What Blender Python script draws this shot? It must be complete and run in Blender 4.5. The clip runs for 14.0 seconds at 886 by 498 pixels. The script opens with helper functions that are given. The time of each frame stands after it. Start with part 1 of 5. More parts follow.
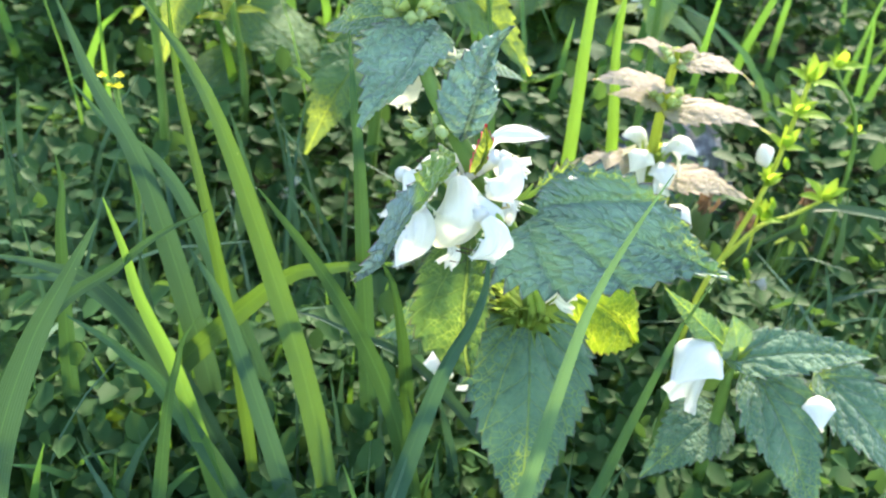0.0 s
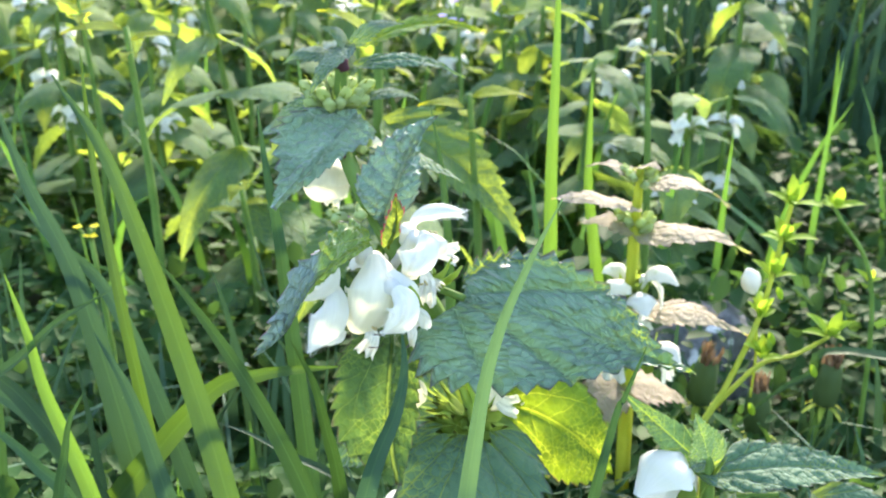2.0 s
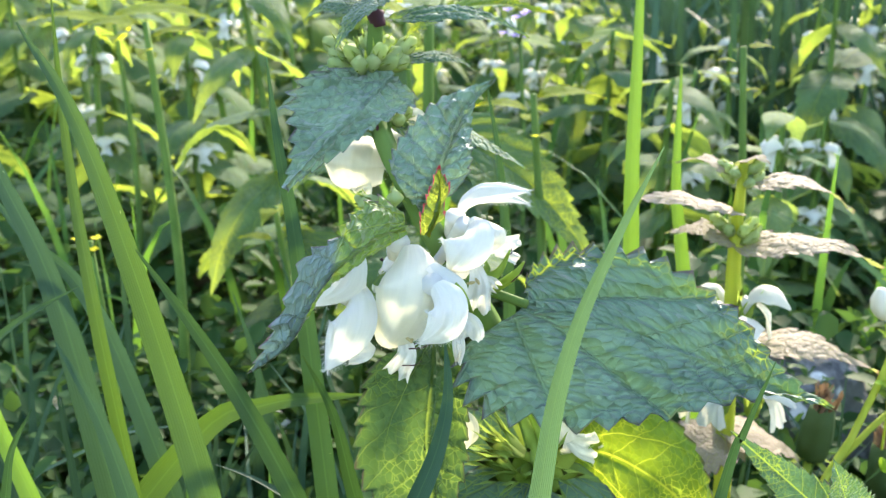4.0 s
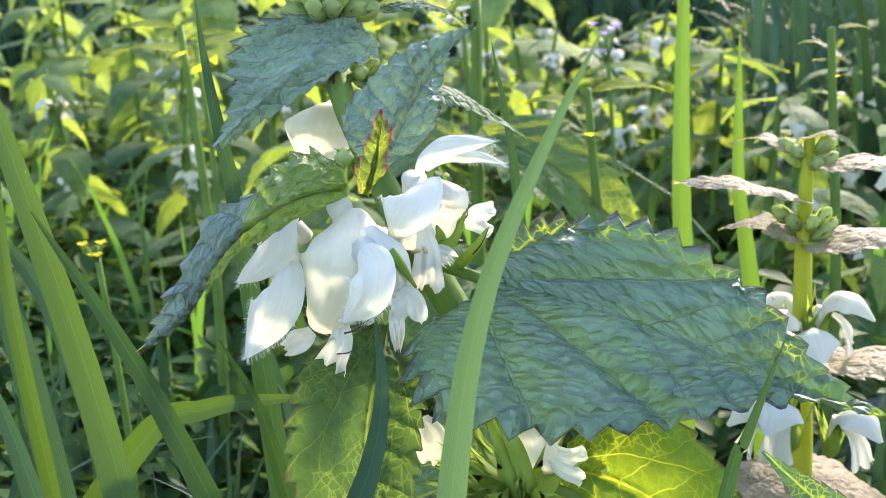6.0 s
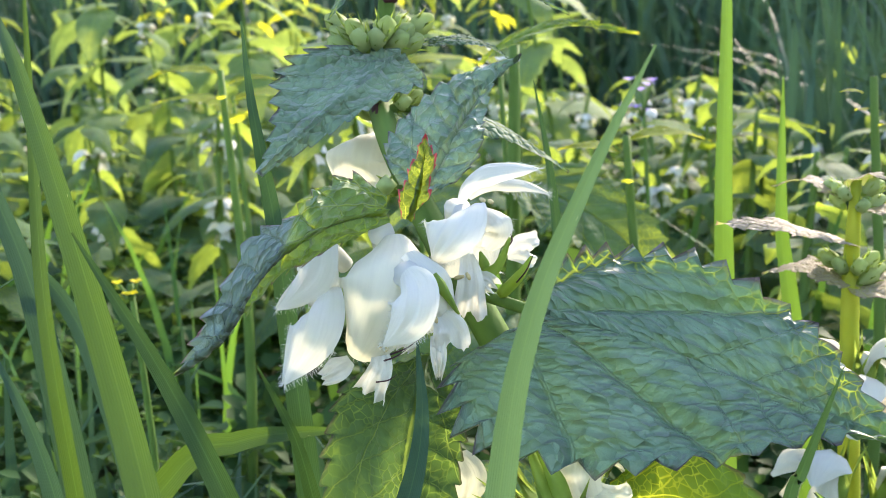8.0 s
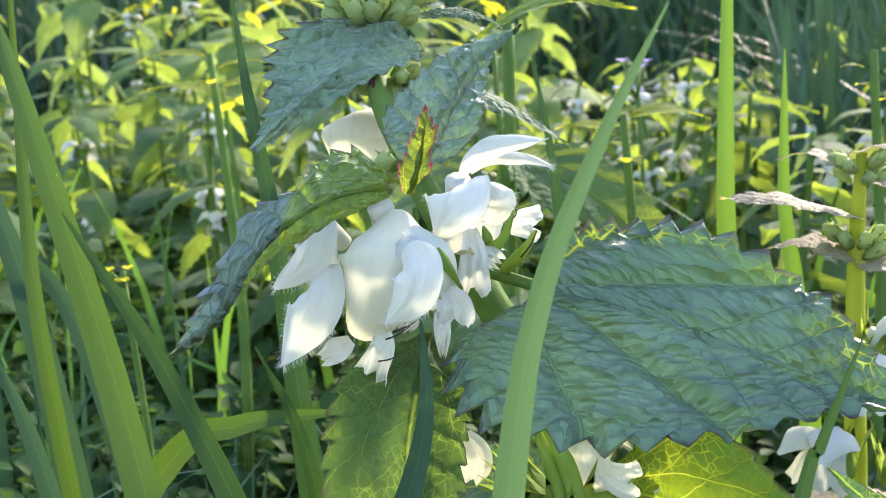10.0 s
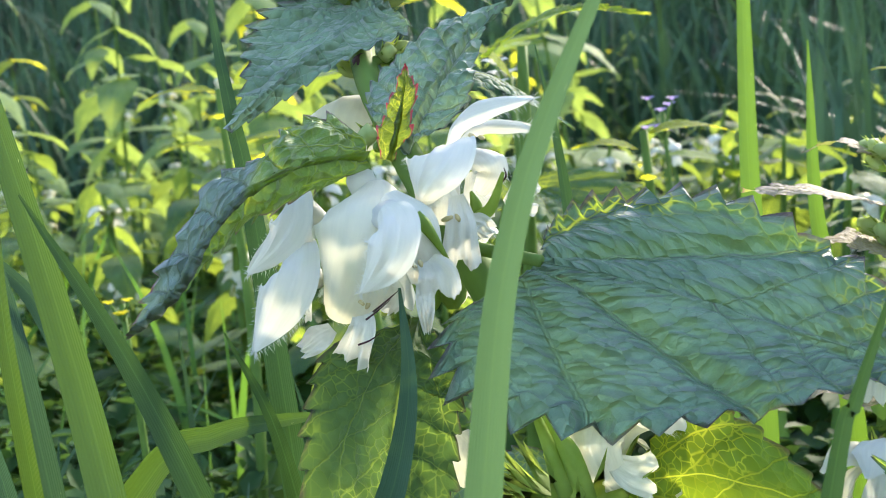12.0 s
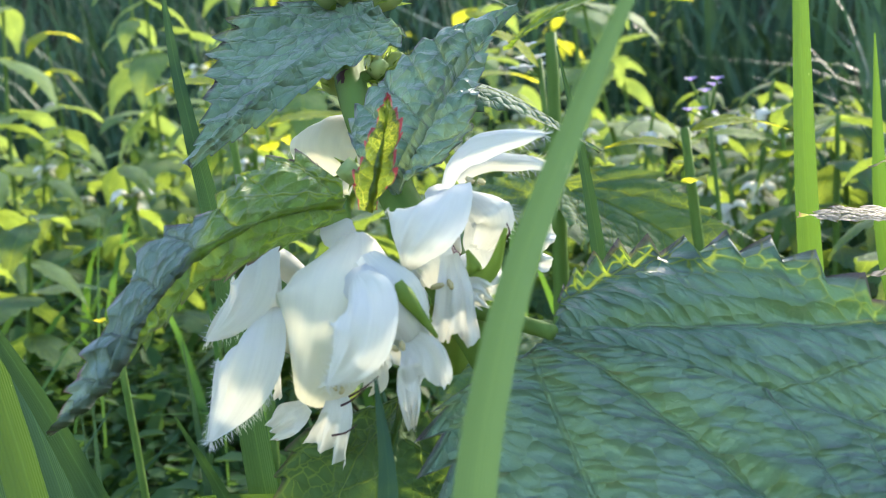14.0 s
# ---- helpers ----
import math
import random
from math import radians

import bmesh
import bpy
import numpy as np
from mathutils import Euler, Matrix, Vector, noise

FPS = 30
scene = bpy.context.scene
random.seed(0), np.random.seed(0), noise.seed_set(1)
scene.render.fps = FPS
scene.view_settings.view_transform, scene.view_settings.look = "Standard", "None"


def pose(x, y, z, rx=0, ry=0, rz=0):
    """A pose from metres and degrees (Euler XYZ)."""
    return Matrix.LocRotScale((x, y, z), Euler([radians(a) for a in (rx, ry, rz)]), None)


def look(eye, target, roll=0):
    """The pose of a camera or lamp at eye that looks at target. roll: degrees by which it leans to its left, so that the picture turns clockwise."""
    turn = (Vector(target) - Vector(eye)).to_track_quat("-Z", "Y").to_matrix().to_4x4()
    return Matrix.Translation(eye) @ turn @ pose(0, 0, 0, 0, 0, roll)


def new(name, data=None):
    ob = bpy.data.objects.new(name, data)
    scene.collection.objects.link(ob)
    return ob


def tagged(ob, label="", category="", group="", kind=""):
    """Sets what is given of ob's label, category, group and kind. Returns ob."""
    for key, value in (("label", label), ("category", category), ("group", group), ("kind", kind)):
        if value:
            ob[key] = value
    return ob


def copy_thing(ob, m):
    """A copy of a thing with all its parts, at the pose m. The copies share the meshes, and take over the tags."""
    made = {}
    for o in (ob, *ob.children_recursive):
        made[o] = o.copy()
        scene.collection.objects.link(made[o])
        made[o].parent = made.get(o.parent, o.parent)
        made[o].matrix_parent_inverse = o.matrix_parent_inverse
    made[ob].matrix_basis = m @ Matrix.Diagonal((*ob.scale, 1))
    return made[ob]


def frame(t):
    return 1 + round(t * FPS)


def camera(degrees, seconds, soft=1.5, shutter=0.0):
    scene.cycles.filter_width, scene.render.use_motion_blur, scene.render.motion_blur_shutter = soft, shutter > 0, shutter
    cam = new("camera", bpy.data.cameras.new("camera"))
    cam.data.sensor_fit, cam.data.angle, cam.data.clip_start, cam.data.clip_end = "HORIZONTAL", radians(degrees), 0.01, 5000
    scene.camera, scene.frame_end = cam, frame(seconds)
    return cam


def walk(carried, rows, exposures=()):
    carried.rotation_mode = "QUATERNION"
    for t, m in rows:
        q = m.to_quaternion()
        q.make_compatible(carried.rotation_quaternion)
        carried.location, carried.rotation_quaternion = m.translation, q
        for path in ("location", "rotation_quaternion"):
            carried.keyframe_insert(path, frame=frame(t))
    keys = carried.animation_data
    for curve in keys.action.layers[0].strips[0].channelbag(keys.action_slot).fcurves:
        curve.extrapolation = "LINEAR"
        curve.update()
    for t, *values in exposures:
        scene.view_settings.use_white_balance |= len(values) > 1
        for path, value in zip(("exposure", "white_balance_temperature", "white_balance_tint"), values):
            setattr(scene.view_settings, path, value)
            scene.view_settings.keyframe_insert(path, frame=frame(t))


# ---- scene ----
cam = camera(46.0, 14.0, soft=0.5)
cam.data.dof.use_dof = True
cam.data.dof.focus_distance = 0.136
cam.data.dof.aperture_fstop = 62.0

PATH = [
    (0, (-0.0423, -0.1914, 0.2671), (-0.0101, -0.0360, 0.1454), 5.55),
    (0.5, (-0.0179, -0.1935, 0.2764), (0.0053, -0.0342, 0.1577), 2.56),
    (1, (-0.0312, -0.1797, 0.2550), (-0.0037, -0.0164, 0.1428), 4.08),
    (1.5, (0.0024, -0.2067, 0.2292), (0.0129, -0.0260, 0.1440), 0.58),
    (2, (0.0018, -0.2092, 0.2180), (0.0134, -0.0228, 0.1466), 0.21),
    (2.5, (0.0124, -0.2153, 0.2185), (0.0160, -0.0286, 0.1469), 0.66),
    (3, (0.0005, -0.2029, 0.2090), (0.0091, -0.0145, 0.1427), 0.43),
    (5.5, (0.0254, -0.1371, 0.1666), (0.0019, 0.0548, 0.1156), -2.4),
    (6, (0.0333, -0.1374, 0.1630), (0.0050, 0.0553, 0.1176), -2.34),
    (6.5, (0.0373, -0.1377, 0.1638), (0.0060, 0.0553, 0.1217), -2.15),
    (7, (0.0327, -0.1369, 0.1605), (0.0015, 0.0571, 0.1232), -1.92),
    (7.5, (0.0338, -0.1372, 0.1616), (0.0001, 0.0567, 0.1258), -1.72),
    (8, (0.0308, -0.1364, 0.1575), (-0.0026, 0.0579, 0.1245), -1.67),
    (10.5, (0.0273, -0.1322, 0.1532), (-0.0044, 0.0621, 0.1181), -2.45),
    (11, (0.0256, -0.1296, 0.1307), (-0.0073, 0.0663, 0.1076), -2.35),
    (11.5, (0.0282, -0.1239, 0.1317), (-0.0065, 0.0721, 0.1126), -3.5),
    (12, (0.0329, -0.1215, 0.1390), (-0.0062, 0.0737, 0.1202), -3.95),
    (12.5, (0.0329, -0.1009, 0.1423), (-0.0143, 0.0924, 0.1227), -4.31),
    (13, (0.0327, -0.0982, 0.1421), (-0.0161, 0.0950, 0.1244), -4.65),
    (13.5, (0.0340, -0.0975, 0.1470), (-0.0137, 0.0952, 0.1221), -4.25),
    (14, (0.0340, -0.0976, 0.1469), (-0.0134, 0.0951, 0.1218), -4.45),
]
EXPOSURES = [(0, 2.9, 6750, 14), (0.5, 3.13, 6700, 14.5), (1, 2.72, 6750, 12.5), (2, 2.72, 6750, 14), (3.2, 2.6, 6750, 13.5), (5.3, 2.46, 6800, 20), (6, 2.34, 6800, 20.5), (8.2, 2.26, 6780, 20), (10.3, 2.22, 6700, 20), (11.2, 2.13, 6700, 16), (12, 2.2, 6620, 15.5), (13, 2.13, 6550, 15.5), (14, 2.12, 6500, 15.5)]
walk(cam, [(t, look(eye, target, roll)) for t, eye, target, roll in PATH], EXPOSURES)

# ---- light: low back sun, open sky ----
SUN_DIR = Vector((0.40, 1.0, 0.60)).normalized()
world = bpy.data.worlds.new("sky")
scene.world = world
world.use_nodes = True
wt = world.node_tree
sky = wt.nodes.new("ShaderNodeTexSky")
sky.sky_type = "NISHITA"
sky.sun_disc = False
sky.sun_elevation = math.asin(SUN_DIR.z)
sky.sun_rotation = math.atan2(SUN_DIR.x, SUN_DIR.y)
wt.links.new(sky.outputs["Color"], wt.nodes["Background"].inputs["Color"])
wt.nodes["Background"].inputs["Strength"].default_value = 0.15
sun = new("sun", bpy.data.lights.new("sun", "SUN"))
sun.data.energy = 2.3
sun.data.angle = radians(5.0)
sun.data.color = (1.0, 0.92, 0.74)
sun.matrix_world = look(SUN_DIR * 10, (0, 0, 0))


# ---- materials ----
def material(name):
    m = bpy.data.materials.new(name)
    m.use_nodes = True
    nt = m.node_tree
    nt.nodes.clear()
    out = nt.nodes.new("ShaderNodeOutputMaterial")
    return m, nt, out


def mth(nt, op, a, b=None, clamp=False):
    n = nt.nodes.new("ShaderNodeMath")
    n.operation, n.use_clamp = op, clamp
    for k, v in enumerate((a, b)):
        if v is None:
            continue
        if isinstance(v, (int, float)):
            n.inputs[k].default_value = v
        else:
            nt.links.new(v, n.inputs[k])
    return n.outputs[0]


def ramp(nt, fac, lo, hi, to_lo=0.0, to_hi=1.0):
    n = nt.nodes.new("ShaderNodeMapRange")
    n.interpolation_type = "SMOOTHSTEP"
    nt.links.new(fac, n.inputs[0])
    for k, v in enumerate((lo, hi, to_lo, to_hi)):
        n.inputs[k + 1].default_value = v
    return n.outputs[0]


def mixc(nt, fac, a, b):
    n = nt.nodes.new("ShaderNodeMix")
    n.data_type = "RGBA"
    for sock, v in ((n.inputs[0], fac), (n.inputs[6], a), (n.inputs[7], b)):
        if isinstance(v, (int, float)):
            sock.default_value = v
        elif isinstance(v, tuple):
            sock.default_value = (*v, 1)
        else:
            nt.links.new(v, sock)
    return n.outputs[2]


def noise_tex(nt, vec, scale, detail=3.0):
    n = nt.nodes.new("ShaderNodeTexNoise")
    n.inputs["Scale"].default_value, n.inputs["Detail"].default_value = scale, detail
    if vec is not None:
        nt.links.new(vec, n.inputs["Vector"])
    return n.outputs["Fac"]


def bump(nt, height, strength, distance):
    n = nt.nodes.new("ShaderNodeBump")
    n.inputs["Strength"].default_value, n.inputs["Distance"].default_value = strength, distance
    nt.links.new(height, n.inputs["Height"])
    return n.outputs["Normal"]


def surface(nt, out, color, through_color, through_part, rough, normal=None, spec=0.4, fuzz=0.0):
    p = nt.nodes.new("ShaderNodeBsdfPrincipled")
    t = nt.nodes.new("ShaderNodeBsdfTranslucent")
    mix = nt.nodes.new("ShaderNodeMixShader")
    for sock, v in ((p.inputs["Base Color"], color), (t.inputs["Color"], through_color), (p.inputs["Roughness"], rough), (mix.inputs[0], through_part)):
        if isinstance(v, (int, float)):
            sock.default_value = v
        elif isinstance(v, tuple):
            sock.default_value = (*v, 1)
        else:
            nt.links.new(v, sock)
    p.inputs["Specular IOR Level"].default_value = spec
    p.inputs["Sheen Weight"].default_value = fuzz
    p.inputs["Sheen Roughness"].default_value = 0.45
    if normal is not None:
        nt.links.new(normal, p.inputs["Normal"])
    nt.links.new(p.outputs[0], mix.inputs[1])
    nt.links.new(t.outputs[0], mix.inputs[2])
    nt.links.new(mix.outputs[0], out.inputs[0])
    return p


def leaf_material(name, dark, light, glow, vein_glow, edge=None, rough=0.70, part_through=0.42, spec=0.13, fuzz=0.12, rim_from=0.93, relief=0.0005, rim_veins=0.0, slant=0.75, net_scale=27.0, pale=0.05, palmate=False, backlit_green=None):
    """A veined, puckered leaf: UV is the place on the blade in leaf lengths, the midrib at v = 0.5."""
    m, nt, out = material(name)
    uv = nt.nodes.new("ShaderNodeTexCoord").outputs["UV"]
    sep = nt.nodes.new("ShaderNodeSeparateXYZ")
    nt.links.new(uv, sep.inputs[0])
    x, ay = sep.outputs[0], mth(nt, "ABSOLUTE", mth(nt, "SUBTRACT", sep.outputs[1], 0.5))
    wob = mth(nt, "MULTIPLY", mth(nt, "SUBTRACT", noise_tex(nt, uv, 9.0), 0.5), 0.05)
    phase = mth(nt, "FRACT", mth(nt, "DIVIDE", mth(nt, "ADD", mth(nt, "SUBTRACT", x, mth(nt, "MULTIPLY", ay, slant)), wob), 0.125))
    tri = mth(nt, "MULTIPLY", mth(nt, "ABSOLUTE", mth(nt, "SUBTRACT", phase, 0.5)), 2.0)
    turn = mth(nt, "ARCTAN2", mth(nt, "ADD", ay, mth(nt, "MULTIPLY", wob, 0.5)), mth(nt, "ADD", x, 0.06))
    fan_gap = mth(nt, "MULTIPLY", mth(nt, "ABSOLUTE", mth(nt, "SUBTRACT", mth(nt, "FRACT", mth(nt, "ADD", mth(nt, "DIVIDE", turn, 0.34), 0.5)), 0.5)), 0.34)
    fan = mth(nt, "MULTIPLY", ramp(nt, mth(nt, "MULTIPLY", fan_gap, mth(nt, "ADD", x, 0.06)), 0.0038, 0.0008), ramp(nt, x, 1.0, 0.75) if palmate else ramp(nt, x, 0.75, 0.45))
    side = mth(nt, "MULTIPLY", ramp(nt, tri, 0.92, 0.99), 0.7)
    if palmate:
        side = mth(nt, "MULTIPLY", side, ramp(nt, mth(nt, "SUBTRACT", x, mth(nt, "MULTIPLY", ay, slant)), 0.30, 0.34))
    lateral = mth(nt, "MAXIMUM", side, fan)
    rib = ramp(nt, ay, 0.009, 0.002)
    patch0 = ramp(nt, noise_tex(nt, uv, 3.2, 2.0), 0.38, 0.62)
    vor = nt.nodes.new("ShaderNodeTexVoronoi")
    vor.feature = "DISTANCE_TO_EDGE"
    vor.inputs["Scale"].default_value = net_scale
    bent = nt.nodes.new("ShaderNodeVectorMath")
    bent.operation = "ADD"
    nt.links.new(uv, bent.inputs[0])
    nt.links.new(wob, bent.inputs[1])
    nt.links.new(bent.outputs[0], vor.inputs["Vector"])
    net = mth(nt, "MULTIPLY", ramp(nt, vor.outputs["Distance"], 0.09, 0.01), mth(nt, "ADD", mth(nt, "MULTIPLY", patch0, 0.8), 0.15))
    veins = mth(nt, "MAXIMUM", mth(nt, "MAXIMUM", lateral, rib), net)
    patch = ramp(nt, noise_tex(nt, uv, 4.0, 4.0), 0.35, 0.65)
    rnd = nt.nodes.new("ShaderNodeObjectInfo").outputs["Random"]
    base = mixc(nt, patch, dark, light)
    base = mixc(nt, mth(nt, "MULTIPLY", mth(nt, "MAXIMUM", lateral, rib), pale), base, tuple(min(1, c * 1.5 + 0.01) for c in light))
    base = mixc(nt, mth(nt, "MULTIPLY", rnd, 0.3), base, dark)
    if rim_veins:
        near = nt.nodes.new("ShaderNodeAttribute")
        near.attribute_name = "rim"
        # Backlight put in by mask: upper margin and outer end glow more.
        thin = mth(nt, "MULTIPLY", ramp(nt, sep.outputs[1], 0.52, 0.42), ramp(nt, near.outputs["Fac"], 0.55, 0.92))
        far_part = mth(nt, "MULTIPLY", ramp(nt, mth(nt, "ADD", x, wob), 0.50, 0.85), ramp(nt, near.outputs["Fac"], 0.0, 0.6))
        thin = mth(nt, "MAXIMUM", thin, mth(nt, "MULTIPLY", far_part, 0.9))
        veins = mth(nt, "MULTIPLY", mth(nt, "MAXIMUM", mth(nt, "MAXIMUM", mth(nt, "MULTIPLY", lateral, 0.8), rib), net), mth(nt, "ADD", mth(nt, "MULTIPLY", thin, rim_veins), 1.0 - rim_veins))
    through_col = mixc(nt, mth(nt, "MULTIPLY", veins, 0.9), glow, vein_glow)
    if backlit_green:
        # Paints the backlit base and lower half green, dims the glow elsewhere.
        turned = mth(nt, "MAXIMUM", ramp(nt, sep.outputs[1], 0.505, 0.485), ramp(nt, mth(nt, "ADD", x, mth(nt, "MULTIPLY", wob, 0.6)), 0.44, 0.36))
        base = mixc(nt, turned, base, backlit_green)
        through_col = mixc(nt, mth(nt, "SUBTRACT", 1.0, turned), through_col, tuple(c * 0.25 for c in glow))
    if edge:
        rim = nt.nodes.new("ShaderNodeAttribute")
        rim.attribute_name = "rim"
        mask = ramp(nt, mth(nt, "ADD", rim.outputs["Fac"], mth(nt, "MULTIPLY", mth(nt, "SUBTRACT", noise_tex(nt, uv, 12.0), 0.5), 0.16)), rim_from, rim_from + 0.09)
        base = mixc(nt, mask, base, edge)
        through_col = mixc(nt, mask, through_col, tuple(c * 1.6 for c in edge))
    dome = nt.nodes.new("ShaderNodeTexVoronoi")
    dome.inputs["Scale"].default_value = net_scale
    nt.links.new(bent.outputs[0], dome.inputs["Vector"])
    swell = mth(nt, "SUBTRACT", 1.0, mth(nt, "MULTIPLY", mth(nt, "POWER", dome.outputs["Distance"], 2.0), 1.6))
    height = mth(nt, "SUBTRACT", mth(nt, "MULTIPLY", swell, mth(nt, "ADD", mth(nt, "MULTIPLY", patch0, 0.4), 0.8)), mth(nt, "MULTIPLY", lateral, 0.6))
    height = mth(nt, "ADD", height, mth(nt, "MULTIPLY", noise_tex(nt, uv, 160.0, 2.0), 0.18))
    nrm = bump(nt, height, 0.85, relief)
    share = mth(nt, "ADD", mth(nt, "MULTIPLY", veins, part_through), 0.75 * part_through)
    if rim_veins:
        share = mth(nt, "MULTIPLY", share, mth(nt, "ADD", mth(nt, "MULTIPLY", thin, 1.3), 0.8))
    surface(nt, out, base, through_col, share, rough, nrm, spec, fuzz)
    return m


def plain_plant(name, dark, light, glow, part_through=0.4, rough=0.6, scale=120.0, spread=0.5, island=False):
    m, nt, out = material(name)
    co = nt.nodes.new("ShaderNodeTexCoord").outputs["Object"]
    n = ramp(nt, noise_tex(nt, co, scale, 3.0), 0.3, 0.7)
    if island:
        r = nt.nodes.new("ShaderNodeNewGeometry").outputs["Random Per Island"]
    else:
        r = nt.nodes.new("ShaderNodeObjectInfo").outputs["Random"]
    base = mixc(nt, r, mixc(nt, n, dark, light), mixc(nt, spread, dark, tuple(c * 0.8 for c in light)))
    thr = mixc(nt, r, glow, tuple(c * 0.6 for c in glow))
    surface(nt, out, base, thr, part_through, rough, bump(nt, noise_tex(nt, co, scale * 6, 2.0), 0.3, 0.0004), 0.1)
    return m


def grass_material(name, dark, light, glow, island=False, through_part=0.38):
    """A blade: UV x along it, y across it."""
    m, nt, out = material(name)
    tc = nt.nodes.new("ShaderNodeTexCoord")
    uv = tc.outputs["UV"]
    sep = nt.nodes.new("ShaderNodeSeparateXYZ")
    nt.links.new(uv, sep.inputs[0])
    ribs = mth(nt, "SINE", mth(nt, "MULTIPLY", sep.outputs[1], 75.0))
    long_noise = nt.nodes.new("ShaderNodeMapping")
    long_noise.inputs["Scale"].default_value = (3.0, 14.0, 1.0)
    nt.links.new(uv, long_noise.inputs[0])
    streak = ramp(nt, mth(nt, "ADD", mth(nt, "MULTIPLY", noise_tex(nt, long_noise.outputs[0], 2.0, 4.0), 0.8), mth(nt, "MULTIPLY", mth(nt, "SINE", mth(nt, "MULTIPLY", sep.outputs[1], 58.0)), 0.07)), 0.25, 0.6)
    if island:
        r = nt.nodes.new("ShaderNodeNewGeometry").outputs["Random Per Island"]
    else:
        r = nt.nodes.new("ShaderNodeObjectInfo").outputs["Random"]
    base = mixc(nt, streak, dark, light)
    base = mixc(nt, mth(nt, "MULTIPLY", r, 0.5), base, (0.05, 0.13, 0.08))
    keel = ramp(nt, mth(nt, "ABSOLUTE", mth(nt, "SUBTRACT", sep.outputs[1], 0.5)), 0.06, 0.0)
    base = mixc(nt, mth(nt, "MULTIPLY", keel, 0.12), base, (0.22, 0.38, 0.12))
    dots = nt.nodes.new("ShaderNodeMapping")
    dots.inputs["Scale"].default_value = (50.0, 9.0, 1.0)
    nt.links.new(uv, dots.inputs[0])
    speck = ramp(nt, noise_tex(nt, dots.outputs[0], 1.0, 1.0), 0.77, 0.80)
    base = mixc(nt, mth(nt, "MULTIPLY", speck, 0.6), base, (0.45, 0.5, 0.3))
    thr = mixc(nt, streak, glow, tuple(c * 0.75 for c in glow))
    surface(nt, out, base, thr, through_part, 0.5, bump(nt, ribs, 0.25, 0.0003), 0.2)
    return m


def petal_material(name, tone, glow, part_through=0.38):
    """Thin petal with fine lengthwise veins: UV x along it, y across it."""
    m, nt, out = material(name)
    tc = nt.nodes.new("ShaderNodeTexCoord")
    co = tc.outputs["Object"]
    mp = nt.nodes.new("ShaderNodeMapping")
    mp.inputs["Scale"].default_value = (2.0, 16.0, 1.0)
    nt.links.new(tc.outputs["UV"], mp.inputs[0])
    fibre = noise_tex(nt, mp.outputs[0], 1.0, 3.0)
    blot = ramp(nt, noise_tex(nt, co, 160.0, 3.0), 0.3, 0.75)
    base = mixc(nt, blot, tone, tuple(c * f for c, f in zip(tone, (0.95, 0.97, 0.86))))
    height = mth(nt, "ADD", fibre, mth(nt, "MULTIPLY", noise_tex(nt, co, 420.0, 3.0), 0.8))
    surface(nt, out, base, mixc(nt, ramp(nt, fibre, 0.35, 0.65), glow, tuple(c * 0.86 for c in glow)), part_through, 0.5, bump(nt, height, 0.28, 0.0005), 0.2)
    return m


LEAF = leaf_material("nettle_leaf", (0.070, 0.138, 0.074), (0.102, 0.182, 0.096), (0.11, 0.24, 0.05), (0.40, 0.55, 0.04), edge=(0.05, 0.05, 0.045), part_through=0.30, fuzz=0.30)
LEAF_BROAD = leaf_material("broad_leaf", (0.105, 0.195, 0.118), (0.151, 0.256, 0.151), (0.060, 0.140, 0.020), (0.600, 0.750, 0.040), edge=(0.060, 0.050, 0.048), part_through=0.20, fuzz=0.15, spec=0.45, rough=0.42, relief=0.0014, rim_veins=0.93, slant=1.4, net_scale=33.0, pale=0.32, palmate=True)
# Blue-grey base stands for sky sheen, the green for sun coming through.
LEAF_FOLDED = leaf_material("folded_leaf", (0.165, 0.255, 0.205), (0.23, 0.33, 0.265), (0.300, 0.460, 0.030), (0.550, 0.680, 0.050), edge=(0.130, 0.060, 0.085), part_through=0.30, fuzz=0.2, spec=0.38, rough=0.48, relief=0.0018, net_scale=20.0, backlit_green=(0.140, 0.240, 0.050))
LEAF_GREY = leaf_material("puckered_leaf", (0.121, 0.218, 0.135), (0.173, 0.287, 0.175), (0.260, 0.420, 0.180), (0.320, 0.480, 0.180), edge=(0.060, 0.050, 0.050), part_through=0.13, fuzz=0.25, spec=0.38, rough=0.46, relief=0.0014, net_scale=22.0)
# Copy of the bed leaf, sunlight painted in as paler, yellower colour.
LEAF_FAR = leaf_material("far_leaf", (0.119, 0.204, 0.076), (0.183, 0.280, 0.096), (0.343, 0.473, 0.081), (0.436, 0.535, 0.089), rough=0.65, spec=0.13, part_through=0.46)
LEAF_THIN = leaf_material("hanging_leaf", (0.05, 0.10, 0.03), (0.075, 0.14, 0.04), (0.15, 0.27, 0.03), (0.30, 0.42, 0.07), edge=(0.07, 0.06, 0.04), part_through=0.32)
# Pale base carries the sunlight and glare on the second plant's leaves.
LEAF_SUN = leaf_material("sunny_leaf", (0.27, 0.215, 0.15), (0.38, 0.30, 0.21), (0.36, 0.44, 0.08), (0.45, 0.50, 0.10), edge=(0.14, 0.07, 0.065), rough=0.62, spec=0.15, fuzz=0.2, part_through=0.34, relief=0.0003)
LEAF_RED = leaf_material("young_leaf", (0.05, 0.10, 0.03), (0.11, 0.17, 0.04), (0.30, 0.42, 0.03), (0.55, 0.60, 0.08), edge=(0.34, 0.06, 0.07), rim_from=0.80)
